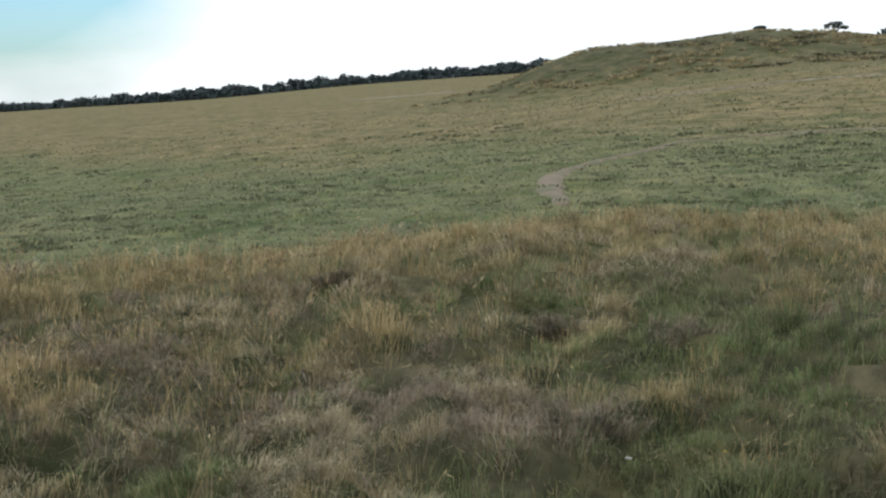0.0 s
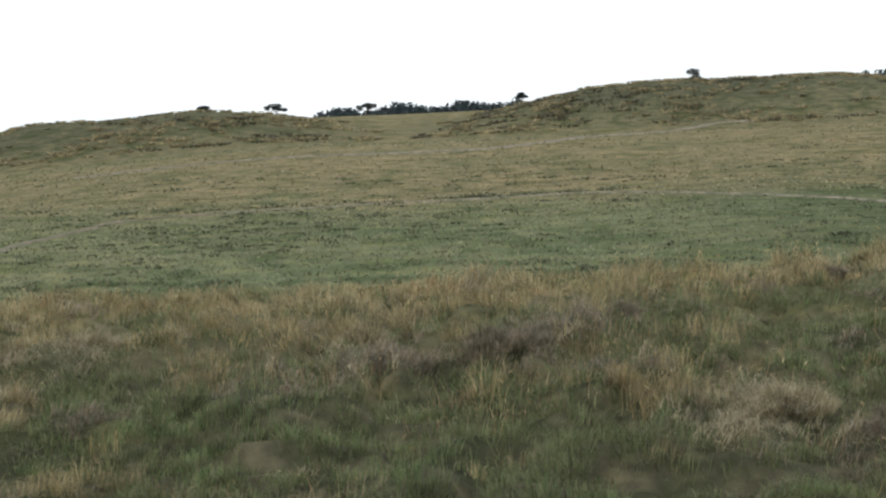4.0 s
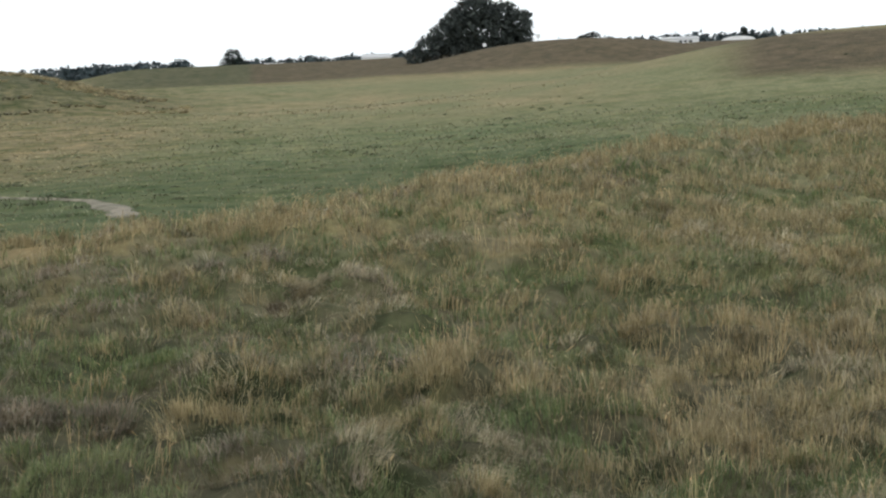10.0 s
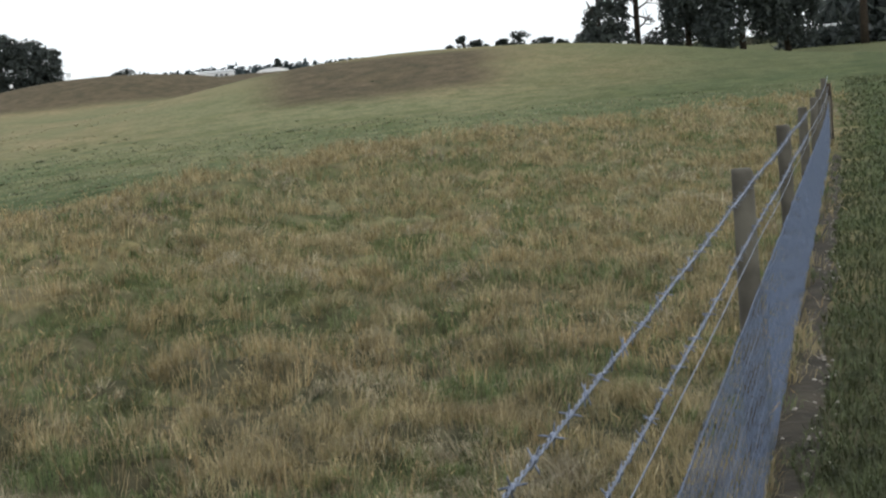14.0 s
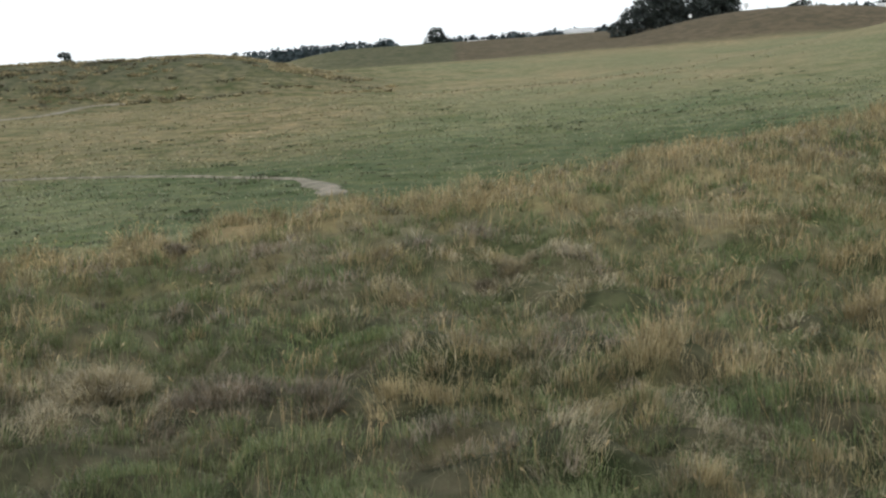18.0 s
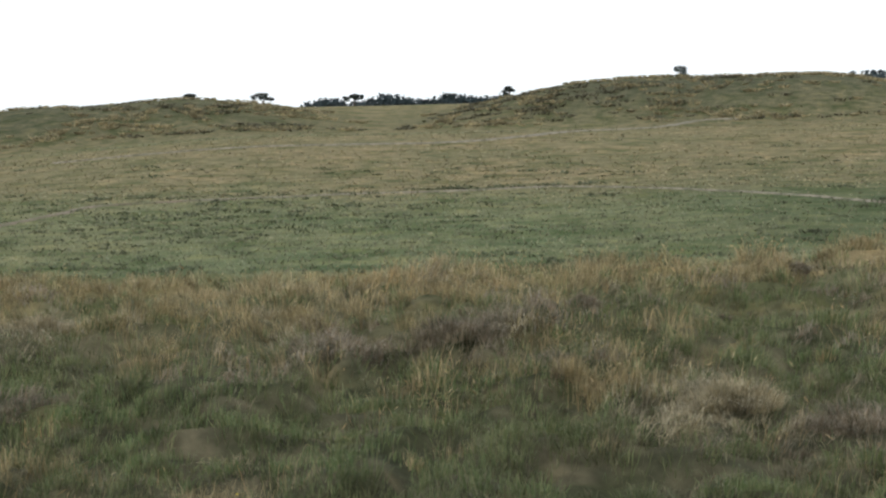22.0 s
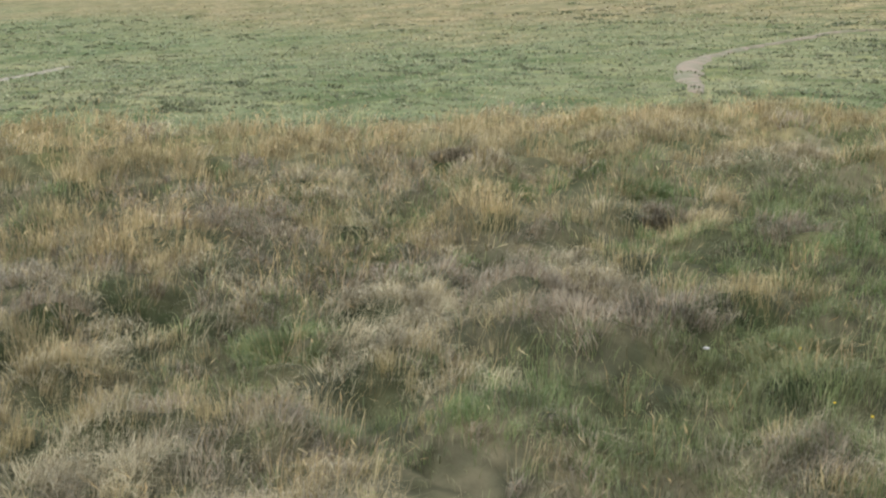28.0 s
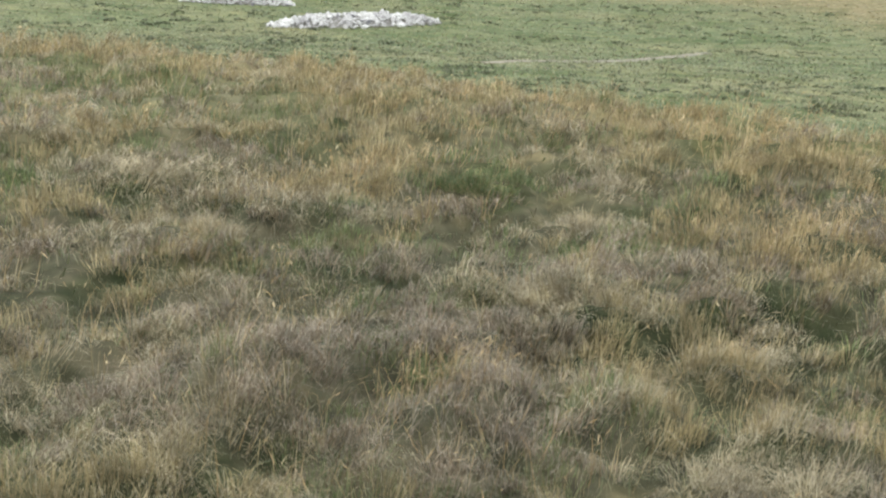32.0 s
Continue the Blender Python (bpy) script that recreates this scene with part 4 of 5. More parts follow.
    side = bank_side(bx, by)
    want = -0.02 + 0.7 * wave(bx, by, 0.9, 100, 3) + 0.55 * smooth(side, -1.6, -0.2) + 0.16 * smooth(-az, 12, 34) + 0.10 * smooth(az, 25, 45)
    want = want + 0.9 * planted("gold", bx, by) - 0.5 * planted("dark", bx, by) - 0.4 * planted("pale", bx, by) - 0.4 * mound(bx, by, 1, 4.8, 1, 2.2, 1.5, 2)
    keep = rng.uniform(0, 1, len(bx)) < np.clip(want, 0.05, 1)
    bx, by, br, side = bx[keep], by[keep], br[keep], side[keep]
    stem = rng.uniform(0.7, 1.3, len(bx)) * (1 + 0.3 * wave(bx, by, 0.8, 104, 2)) * (1 + 0.15 * smooth(side, -1.5, 0)) * (1 + 0.25 * planted("gold", bx, by))
    k = np.repeat(np.arange(len(bx)), (rng.integers(5, 24, len(bx)) * (0.45 + 0.55 * smooth(br, 3.5, 7))).astype(int))
    a, q = rng.uniform(0, 2 * np.pi, len(k)), np.sqrt(rng.uniform(0, 1, len(k)))
    spread = (0.05 + 0.013 * br[k]) * q
    x, y, r, side = bx[k] + np.cos(a) * spread, by[k] + np.sin(a) * spread, br[k], side[k]
    n = len(x)
    z = height(x, y) + 0.02
    h = rng.uniform(0.11, 0.22, n) * stem[k]
    way = np.where(rng.uniform(0, 1, n) < 0.5, a, rng.normal(0.4, 0.9, n))
    lean = rng.uniform(0.05, 0.75, n) * (0.45 + q)
    w = np.maximum(0.0013, 0.0004 * r)
    v, t = blades(rng, x, y, z, h, w, lean, rng.uniform(0.0, 0.55, n), way)
    tip = v.reshape(-1, 5, 3)[:, 4]
    long = rng.uniform(0.018, 0.045, n)
    hw = np.maximum(0.0018, 0.00055 * r) * rng.uniform(0.6, 1.2, n)
    face = rng.uniform(0, np.pi, n)
    hv = np.empty((n, 4, 3))
    droop = rng.uniform(-1.0, 0.9, n)
    dx, dy = np.cos(way) * (lean + 0.4), np.sin(way) * (lean + 0.4)
    for c, (u, s) in enumerate(((-0.3, 0), (0.35, 1), (0.35, -1), (1.0, 0))):
        hv[:, c, 0] = tip[:, 0] + dx * u * long + np.cos(face) * hw * s
        hv[:, c, 1] = tip[:, 1] + dy * u * long + np.sin(face) * hw * s
        hv[:, c, 2] = tip[:, 2] + u * long * droop
    i = np.arange(n)[:, None] * 4
    ht = np.concatenate([i + [0, 1, 2], i + [1, 3, 2]], 1).reshape(-1, 3)
    v, t = join([(v, t), (hv.reshape(-1, 3), ht)])
    stuff("seed_stalks", v, t, M_STALK, "standing golden grass stalks with ripe seed heads", "grass")
    # mown strip outside the fence
    x, y, r = (np.concatenate(c) for c in zip(scatter(rng, 90000, 2.2, 45, -78, -56), scatter(rng, 60000, 0.6, 12, -180, -78), scatter(rng, 30000, 0.6, 12, 110, 180)))
    s = fence_side(x, y)
    keep = (s > 0.16 + 0.14 * wave(x, y, 0.5, 110, 2)) & (s < 12)
    x, y, r = x[keep], y[keep], r[keep]
    v, t = blades(rng, x, y, height(x, y), rng.uniform(0.035, 0.10, len(x)), np.maximum(0.0045, 0.0011 * r), rng.uniform(0.2, 0.9, len(x)), rng.uniform(0.1, 0.5, len(x)))
    stuff("verge_grass", v, t, M_VERGE, "short green verge grass outside the fence", "grass")


near_grass()


def off_paths(x, y):
    """True where no trodden path crosses the turf."""
    keep, ragged = np.ones(len(x), bool), np.clip(0.75 + 1.1 * wave(x, y, 1.4, 150, 2), 0, 1.4)
    for line, half in ((PATH_RIGHT, 0.14), (PATH_MID, 0.17), (PATH_LEFT, 0.17), (PATH_FOOT, 0.3)):
        for (ax, ay), (bx, by) in zip(line, line[1:]):
            ux, uy = bx - ax, by - ay
            s = np.clip(((x - ax) * ux + (y - ay) * uy) / (ux * ux + uy * uy), 0, 1)
            keep &= np.hypot(x - ax - s * ux, y - ay - s * uy) > half * ragged
    return keep | (np.sin(x * 913.7 + y * 571.3) > 0.45)


def far_grass():
    rng = np.random.default_rng(9)
    x, y, r = scatter(rng, 150000, 9, 70, *VIEW)
    g = greenness(x, y)
    keep = (bank_side(x, y) > 0.3) & ((r < 44) | (x < 12)) & (rng.uniform(0, 1, len(x)) < g) & (fence_side(x, y) < 0) & off_paths(x, y) & (rng.uniform(0, 1, len(x)) > 0.62 * darker_lawn(x, y))
    x, y, r = x[keep], y[keep], r[keep]
    v, t = blades(rng, x, y, height(x, y), rng.uniform(0.014, 0.038, len(x)) * (1 + r / 60), 0.0013 * r, rng.uniform(0.8, 2.8, len(x)), rng.uniform(0.1, 0.5, len(x)))
    stuff("short_turf", v, t, M_TURF, "close-grazed green turf with yellowed blades", "grass")
    # low dark tufts that the sheep leave
    cx, cy, cr = scatter(rng, 11500, 12.0, 58, -46, 94)
    thick = np.clip(0.20 + 0.8 * wave(cx, cy, 2.6, 120, 3), 0.05, 0.6) * np.maximum(greenness(cx, cy), 0.5 * (1 - smooth(cr, 36, 52))) * (0.22 + 0.78 * smooth(polar(cx, cy)[0], -22, -2))
    keep = (bank_side(cx, cy) > 1.5) & (rng.uniform(0, 1, len(cx)) < thick) & off_paths(cx, cy) & (fence_side(cx, cy) < -1)
    cx, cy, cr = cx[keep], cy[keep], cr[keep]
    # a ragged row of them stands in for the shadow line along the turf edge above the track
    u = rng.uniform(0, 1, 90)
    ex = -10.5 + 10.6 * u
    ey = np.interp(ex, (-10.5, -8, -5.2, -3.7, -2.4, -0.9, 0.1), (26.6, 27.2, 27.9, 28.6, 28.7, 29.5, 29.7)) + rng.normal(0, 0.07, 90)
    some = rng.uniform(0, 1, 90) < np.clip(0.55 + 1.3 * wave(ex, ey, 1.6, 160, 2), 0, 1)
    cx, cy, cr = np.concatenate([cx, ex[some]]), np.concatenate([cy, ey[some]]), np.concatenate([cr, np.hypot(ex, ey)[some]])
    size = (0.04 + 0.15 * rng.uniform(0, 1, len(cx)) ** 3) * (0.7 + 0.02 * cr)
    k = np.repeat(np.arange(len(cx)), 18)
    a, q = rng.uniform(0, 2 * np.pi, len(k)), np.sqrt(rng.uniform(0, 1, len(k)))
    x, y = cx[k] + np.cos(a) * q * size[k] * 1.5, cy[k] + np.sin(a) * q * size[k]
    v, t = blades(rng, x, y, height(x, y) + 0.25 * size[k] * (1 - q * q), size[k] * rng.uniform(0.12, 0.34, len(k)), 0.0015 * cr[k], rng.uniform(0.5, 1.8, len(k)), rng.uniform(0.1, 0.5, len(k)), a)
    stuff("turf_tufts", v, t, M_TUFT, "dark low tufts left in the grazed turf and drawing its edge shadow", "grass")
    # dry rough beyond the turf
    x, y, r = scatter(rng, 95000, 18, 95, *VIEW)
    g = greenness(x, y)
    keep = (bank_side(x, y) > 3) & (rng.uniform(0, 1, len(x)) > g + 0.1) & (fence_side(x, y) < -1) & (wave(x, y, 3.0, 130, 3) > -0.3) & (rng.uniform(0, 1, len(x)) < (1 - 0.95 * heathness(x, y)) * (1 - smooth(r, 50, 92))) & off_paths(x, y) & ((r < 40) | (x < 0.72 * y))
    x, y, r = x[keep], y[keep], r[keep]
    v, t = blades(rng, x, y, height(x, y), rng.uniform(0.02, 0.06, len(x)) * (1 + 0.5 * wave(x, y, 2, 134, 2)), 0.0015 * r, rng.uniform(1.8, 5.0, len(x)), rng.uniform(0.1, 0.5, len(x)))
    stuff("dry_rough", v, t, M_ROUGH, "dry tan rough grass beyond the turf", "grass")
    # tussocks and heather on the mounds
    for label, m, n in (("left", MOUNDS[0], 1100), ("middle", MOUNDS[1], 1400)):
        u, w = rng.uniform(-1.25, 1.25, n), rng.uniform(-1.2, 0.5, n)
        b = math.radians(m[0])
        ox, oy = -m[1] * math.sin(b), m[1] * math.cos(b)
        cx, cy = ox + u * m[3] * math.cos(b) - w * m[4] * math.sin(b), oy + u * m[3] * math.sin(b) + w * m[4] * math.cos(b)
        keep = rng.uniform(0, 1, len(cx)) < np.clip(0.25 + 1.2 * wave(cx, cy, 4, 140, 3), 0.04, 1)
        cx, cy = cx[keep], cy[keep]
        size = rng.uniform(0.10, 0.34, len(cx))
        k = np.repeat(np.arange(len(cx)), 22)
        a, q = rng.uniform(0, 2 * np.pi, len(k)), np.sqrt(rng.uniform(0, 1, len(k)))
        x, y = cx[k] + np.cos(a) * q * size[k], cy[k] + np.sin(a) * q * size[k]
        v, t = blades(rng, x, y, height(x, y), size[k] * rng.uniform(0.4, 0.9, len(k)), np.full(len(k), 0.10), rng.uniform(0.7, 2.4, len(k)), rng.uniform(0.1, 0.4, len(k)), a)
        stuff("mound_tussocks", v, t, M_HEATH, "brown tussocks and heather on a grassed spoil mound", "heath plants")
        n = 900
        u, w = rng.uniform(-1.15, 1.15, n), rng.uniform(-1.2, 0.4, n)
        cx, cy = ox + u * m[3] * math.cos(b) - w * m[4] * math.sin(b), oy + u * m[3] * math.sin(b) + w * m[4] * math.cos(b)
        keep = rng.uniform(0, 1, n) < np.clip(0.15 + 1.4 * wave(cx, cy, 5, 145, 3), 0.02, 1)
        cx, cy = cx[keep], cy[keep]
        size = rng.uniform(0.15, 0.5, len(cx))
        k = np.repeat(np.arange(len(cx)), 20)
        a, q = rng.uniform(0, 2 * np.pi, len(k)), np.sqrt(rng.uniform(0, 1, len(k)))
        x, y = cx[k] + np.cos(a) * q * size[k] * 1.4, cy[k] + np.sin(a) * q * size[k]
        v, t = blades(rng, x, y, height(x, y), size[k] * rng.uniform(0.2, 0.5, len(k)), np.full(len(k), 0.10), rng.uniform(0.6, 1.8, len(k)), rng.uniform(0.1, 0.4, len(k)), a)
        stuff("mound_heather", v, t, M_HEATHER, "dark low heather patches on a grassed spoil mound", "heath plants")


far_grass()


# ---- single tussocks that stand out of the rough ----
def tussock(kind, wide, high, seed):
    """A dome of leaves that spray out and fall over."""
    rng = np.random.default_rng(seed)
    # For dark and grey, M_DARK adds the shaded base as leaf colour.
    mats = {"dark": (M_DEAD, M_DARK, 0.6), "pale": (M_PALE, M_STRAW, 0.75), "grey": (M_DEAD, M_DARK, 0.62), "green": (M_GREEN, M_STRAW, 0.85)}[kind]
    label = {"dark": "brown shaggy tussock of coarse grass in the rough", "pale": "pale flattened tussock of bleached dead grass", "grey": "grey-brown domed tussock of withered grass",
             "green": "lush green clump of grass among dry stems"}[kind]
    ob = thing("grass_tussock", (0, 0, 0), label, "grass tussock", "tussocks in the rough")
    n = 2200
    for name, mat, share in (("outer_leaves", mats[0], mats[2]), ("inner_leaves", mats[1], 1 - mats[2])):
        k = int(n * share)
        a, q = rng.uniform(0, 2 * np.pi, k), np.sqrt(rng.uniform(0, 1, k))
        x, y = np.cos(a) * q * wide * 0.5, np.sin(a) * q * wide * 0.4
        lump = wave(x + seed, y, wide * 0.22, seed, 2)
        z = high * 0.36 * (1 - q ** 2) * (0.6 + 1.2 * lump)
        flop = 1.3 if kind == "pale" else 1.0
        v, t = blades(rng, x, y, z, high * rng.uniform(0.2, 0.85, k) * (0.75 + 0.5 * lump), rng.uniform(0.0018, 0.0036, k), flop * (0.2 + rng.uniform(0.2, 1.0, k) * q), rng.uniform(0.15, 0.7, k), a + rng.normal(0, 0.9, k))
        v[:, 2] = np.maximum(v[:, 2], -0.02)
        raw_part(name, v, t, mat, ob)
    return ob


TUSSOCKS = (
    ("grey", 0.56, 0.17, ((1.3, 6.3), (1.6, 6.2), (-0.5, 8.6), (-0.1, 7.6), (-0.8, 8.0), (-2.9, 6.6), (-2.7, 4.7), (-5.0, 2.4), (-3.3, 4.8), (-1.5, 7.8))),
    ("dark", 0.40, 0.12, ((0.9, 9.8), (1.8, 10.5), (0.0, 10.2), (3.6, 8.9), (-5.6, 6.8), (-5.2, 8.2), (-3.8, 6.8), (9.5, 9.0), (1.7, 11.7), (-6.2, 4.7), (-7.3, 4.4), (-5.7, 7.3))),
    ("pale", 0.50, 0.16, ((0.7, 6.7), (-3.8, 8.8), (-3.4, 9.2), (-6.6, 3.7), (-5.3, 2.8), (-6.9, 1.6), (3.9, 9.1), (-3.9, 4.5), (-3.2, 4.9))),
    ("green", 0.50, 0.15, ((-4.3, 7.3), (5.5, 8.5), (2.5, 5.0), (-3.9, 3.7), (-7.5, 3.5), (-2.1, 4.7))),
)
for kind, wide, high, places in TUSSOCKS:
    first = None
    for k, (x, y) in enumerate(places):
        m = Matrix.Translation((x, y, float(height(x, y)) - 0.02)) @ Euler((0, 0, k * 1.7)).to_matrix().to_4x4()
        if first is None:
            first = tussock(kind, wide, high, len(kind))
            first.matrix_basis = m
        else:
            copy_thing(first, m)


def flower(x, y):
    """A small yellow composite flower on a thin stem."""
    ob = thing("yellow_flower", (x, y, float(height(x, y))), "small yellow flower on a thin green stem", "flower", "yellow flowers in the grass")
    v, t = tube([(0, 0, 0), (0.004, 0, 0.09), (0.0, 0.004, 0.17)], [0.0015, 0.0012, 0.001], 4)
    raw_part("stem", v, t, M_GREEN, ob)
    bm = bmesh.new()
    bmesh.ops.create_cone(bm, cap_ends=True, segments=9, radius1=0.004, radius2=0.011, depth=0.008, matrix=Matrix.Translation((0, 0.004, 0.173)))
    part("petals", bm, M_FLOWER, ob)
    ob.scale = (0.5, 0.5, 0.5)


for x, y in ((3.15, 4.25), (-1.75, 4.15), (-1.6, 4.1), (-1.3, 4.75), (2.2, 3.9), (-2.0, 4.45)):
    flower(x, y)


# ---- trees ----
def leaf_cloud(rng, lobes, count, size):
    """Many small leaf clumps over and inside rounded lobes: (x, y, z, rx, ry, rz)."""
    lobes = np.array(lobes, float)
    weight = lobes[:, 3] * lobes[:, 5]
    which = rng.choice(len(lobes), count, p=weight / weight.sum())
    d = rng.normal(size=(count, 3))
    d /= np.linalg.norm(d, axis=1)[:, None]
    q = rng.uniform(0.45, 1.06, count) ** 0.6
    c = lobes[which, :3] + d * q[:, None] * lobes[which, 3:]
    v = c[:, None, :] + rng.normal(size=(count, 3, 3)) * size * rng.uniform(0.5, 1.2, (count, 1, 1))
    return v.reshape(-1, 3), np.arange(count * 3).reshape(-1, 3)


def limbs(rng, high, trunk, forks, spread, lean=0.0):
    pieces = [tube([(0, 0, -0.3), (lean * 0.3, 0, high * 0.35), (lean, 0.1, high * 0.7), (lean * 1.2, 0, high * 0.95)], [trunk, trunk * 0.8, trunk * 0.5, trunk * 0.12], 8)]
    for k in range(forks):
        z = high * rng.uniform(0.3, 0.8)
        a = rng.uniform(0, 2 * math.pi)
        e = spread * rng.uniform(0.5, 1.0)
        p = np.array([lean * z / high, 0, z])
        m = p + [math.cos(a) * e * 0.5, math.sin(a) * e * 0.5, high * 0.09]
        f = p + [math.cos(a) * e, math.sin(a) * e, high * rng.uniform(0.08, 0.2)]
        pieces.append(tube([p, m, f], [trunk * 0.4, trunk * 0.25, trunk * 0.06], 5))
    return join(pieces)


def tree(name, bearing, far, high, lobes, label, leaf, count, size, trunk=0.25, forks=7, spread=2.0, seed=1, lean=0.0, group=""):
    """Lobes are given across the view, along it and upwards, in metres from the foot."""
    ob = thing(name, at(bearing, far, -0.1), label, "tree", group, turn=bearing)
    rng = np.random.default_rng(seed)
    v, t = limbs(rng, high, trunk, forks, spread, lean)
    if name == "tall_pine":
        # crooked lower limbs that fork and turn up
        pieces = [(v, t)]
        for z, side, reach, up in ((2.6, 1, 1.2, 0.9), (3.3, -1, 1.5, 1.2), (4.0, 1, 1.9, 1.3), (4.5, -1, 1.8, 1.6), (5.2, 1, 1.6, 0.8), (5.9, -1, 2.2, 0.9), (3.6, 1, 0.9, -0.3), (6.6, 1, 2.0, 1.4)):
            p = np.array([0.0, 0.0, z])
            bend = p + [side * reach * 0.4, 0.15, up * 0.38]
            turn_up = p + [side * reach * 0.72, 0.0, up * 0.9]
            end = p + [side * reach, 0.1, up * 1.2]
            pieces.append(tube([p, bend, turn_up, end], [0.09, 0.065, 0.05, 0.015], 5))
            pieces.append(tube([bend, bend + [side * reach * 0.5, -0.1, -0.12], bend + [side * reach * 0.8, -0.1, 0.1]], [0.045, 0.03, 0.01], 4))
            pieces.append(tube([turn_up, turn_up + [-side * 0.15, 0.1, 0.5], turn_up + [side * 0.1, 0.1, 0.9]], [0.04, 0.025, 0.01], 4))
        v, t = join(pieces)
    raw_part("trunk", v, t, M_BARK, ob, "", True)
    v, t = leaf_cloud(rng, lobes, count, size)
    raw_part("crown", v, t, leaf, ob)
    return ob


def top_for(bearing, far, elevation):
    """Height of a tree whose top stands at that angle over the eye."""
    return 1.55 + far * math.tan(math.radians(elevation)) - at(bearing, far)[2]


# the great dark tree behind the hill
H = top_for(-29.6, 150, 4.2)
tree("spreading_tree", -29.6, 150, H, ((0.1, 0, H * 0.74, 2.6, 3, H * 0.23), (2.7, 0, H * 0.66, 2.3, 3, H * 0.22), (4.7, 0, H * 0.52, 1.7, 2.6, H * 0.24), (5.4, 0, H * 0.28, 1.1, 2.4, H * 0.26), (-1.9, 0, H * 0.60, 1.9, 3, H * 0.20),
     (-3.4, 0, H * 0.38, 2.0, 3, H * 0.22), (-5.0, 0, H * 0.22, 1.9, 2.6, H * 0.20), (-6.6, 0, H * 0.10, 1.3, 2, H * 0.12), (0.8, 0, H * 0.42, 4.4, 3.6, H * 0.30), (1.0, 0, H * 0.20, 5.0, 3.4, H * 0.20), (0.2, 0, H * 0.90, 1.3, 1.6, H * 0.10),
     (3.6, 0, H * 0.80, 0.9, 1.4, H * 0.08), (-3.1, 0, H * 0.62, 0.8, 1.4, H * 0.07), (5.6, 0, H * 0.66, 0.7, 1.2, H * 0.07)),
     "great dark spreading evergreen tree behind the hill", M_LEAF, 21000, 0.17, 0.5, 9, 3.5, 3)

# slim pines over the skyline: bearing, distance, top angle, crown half width, crown depth
for k, (b, far, e, w, d) in enumerate(((-3.6, 300, 2.19, 2.1, 2.4), (3.6, 260, 1.50, 1.2, 1.5), (10.3, 300, 1.32, 2.1, 1.5), (14.15, 280, 1.44, 2.2, 1.5), (17.15, 280, 1.45, 1.7, 1.2),
                                       (-34.5, 240, 2.42, 2.0, 1.9), (-40.8, 250, 2.30, 0.7, 1.7), (-48.75, 230, 2.60, 0.9, 2.2), (-49.4, 232, 2.36, 1.6, 1.4),
                                       (-48.2, 228, 2.22, 0.8, 0.9), (-51.1, 230, 2.60, 2.0, 2.4), (-50.5, 236, 2.32, 1.2, 1.4), (-52.3, 230, 2.22, 2.1, 1.2), (-52.95, 226, 2.06, 0.7, 0.9))):
    H = top_for(b, far, e)
    rng = random.Random(k)
    lobes = [(rng.uniform(-0.2, 0.2) * w, 0, H - d * 0.27, w * 0.7, w * 0.6, d * 0.27)]
    for j in range(7):
        lobes.append((rng.uniform(-0.9, 0.9) * w, rng.uniform(-0.3, 0.3) * w, H - d * rng.uniform(0.3, 1.0), w * rng.uniform(0.22, 0.42), w * 0.35, d * rng.uniform(0.09, 0.18)))
    tree("scots_pine", b, far, H, lobes, "lone dark pine showing over the skyline", M_NEEDLE, 950, 0.16, 0.18, 7, w * 0.8, 20 + k, 0.2, "pines along the skyline")

H = top_for(-19.2, 240, 2.34)
tree("round_pine", -19.2, 240, H, ((0, 0, H * 0.72, 1.5, 1.4, H * 0.26), (-1.1, 0, H * 0.45, 1.3, 1.3, H * 0.25), (1.1, 0, H * 0.42, 1.4, 1.3, H * 0.26), (0, 0, H * 0.3, 2.0, 1.5, H * 0.25)),
     "bushy dark pine standing on the far rise", M_NEEDLE, 1800, 0.2, 0.2, 6, 1.2, 38)

# right-hand group beyond the green hill
H = 17.0
tree("tall_pine", -56.3, 104, H, ((-1.2, 0, 11.5, 2.8, 2, 2.2), (1.4, 0, 13.5, 2.4, 2, 1.6), (0, 0, 15.8, 2.6, 2, 1.4), (-1.5, 0, 7.6, 1.5, 1.4, 1.2), (-1.6, 0, 9.6, 1.5, 1.5, 0.9), (-1.6, 0, 5.9, 1.3, 1.0, 0.8), (1.3, 0, 6.6, 0.9, 0.8, 0.5), (1.5, 0, 4.9, 0.5, 0.6, 0.3), (-1.3, 0, 4.2, 0.6, 0.6, 0.4), (1.0, 0, 3.2, 0.35, 0.4, 0.2)),
     "tall pine with bare lower trunk and crooked limbs", M_NEEDLE, 6400, 0.13, 0.24, 16, 2.6, 40)
tree("dark_yew", -54.7, 103, 7.5, ((0.5, 0, 1.5, 2.3, 2, 1.7), (0.5, 0, 3.2, 1.8, 1.8, 1.5), (-0.9, 0, 1.3, 1.2, 1.4, 1.4), (1.2, 0, 5.0, 1.2, 1.4, 1.4), (1.9, 0, 6.6, 0.9, 1.2, 1.3)), "dense dark yew beside a tall pine", M_LEAF, 6500, 0.15, 0.22, 6, 1.3, 41)
tree("dark_bush", -57.3, 104, 2.6, ((0, 0, 1.6, 1.6, 1.2, 1.0), (-0.8, 0, 1.3, 1.0, 1.0, 0.8)), "low dark bush at the foot of a pine", M_LEAF, 900, 0.14, 0.1, 4, 0.8, 42)


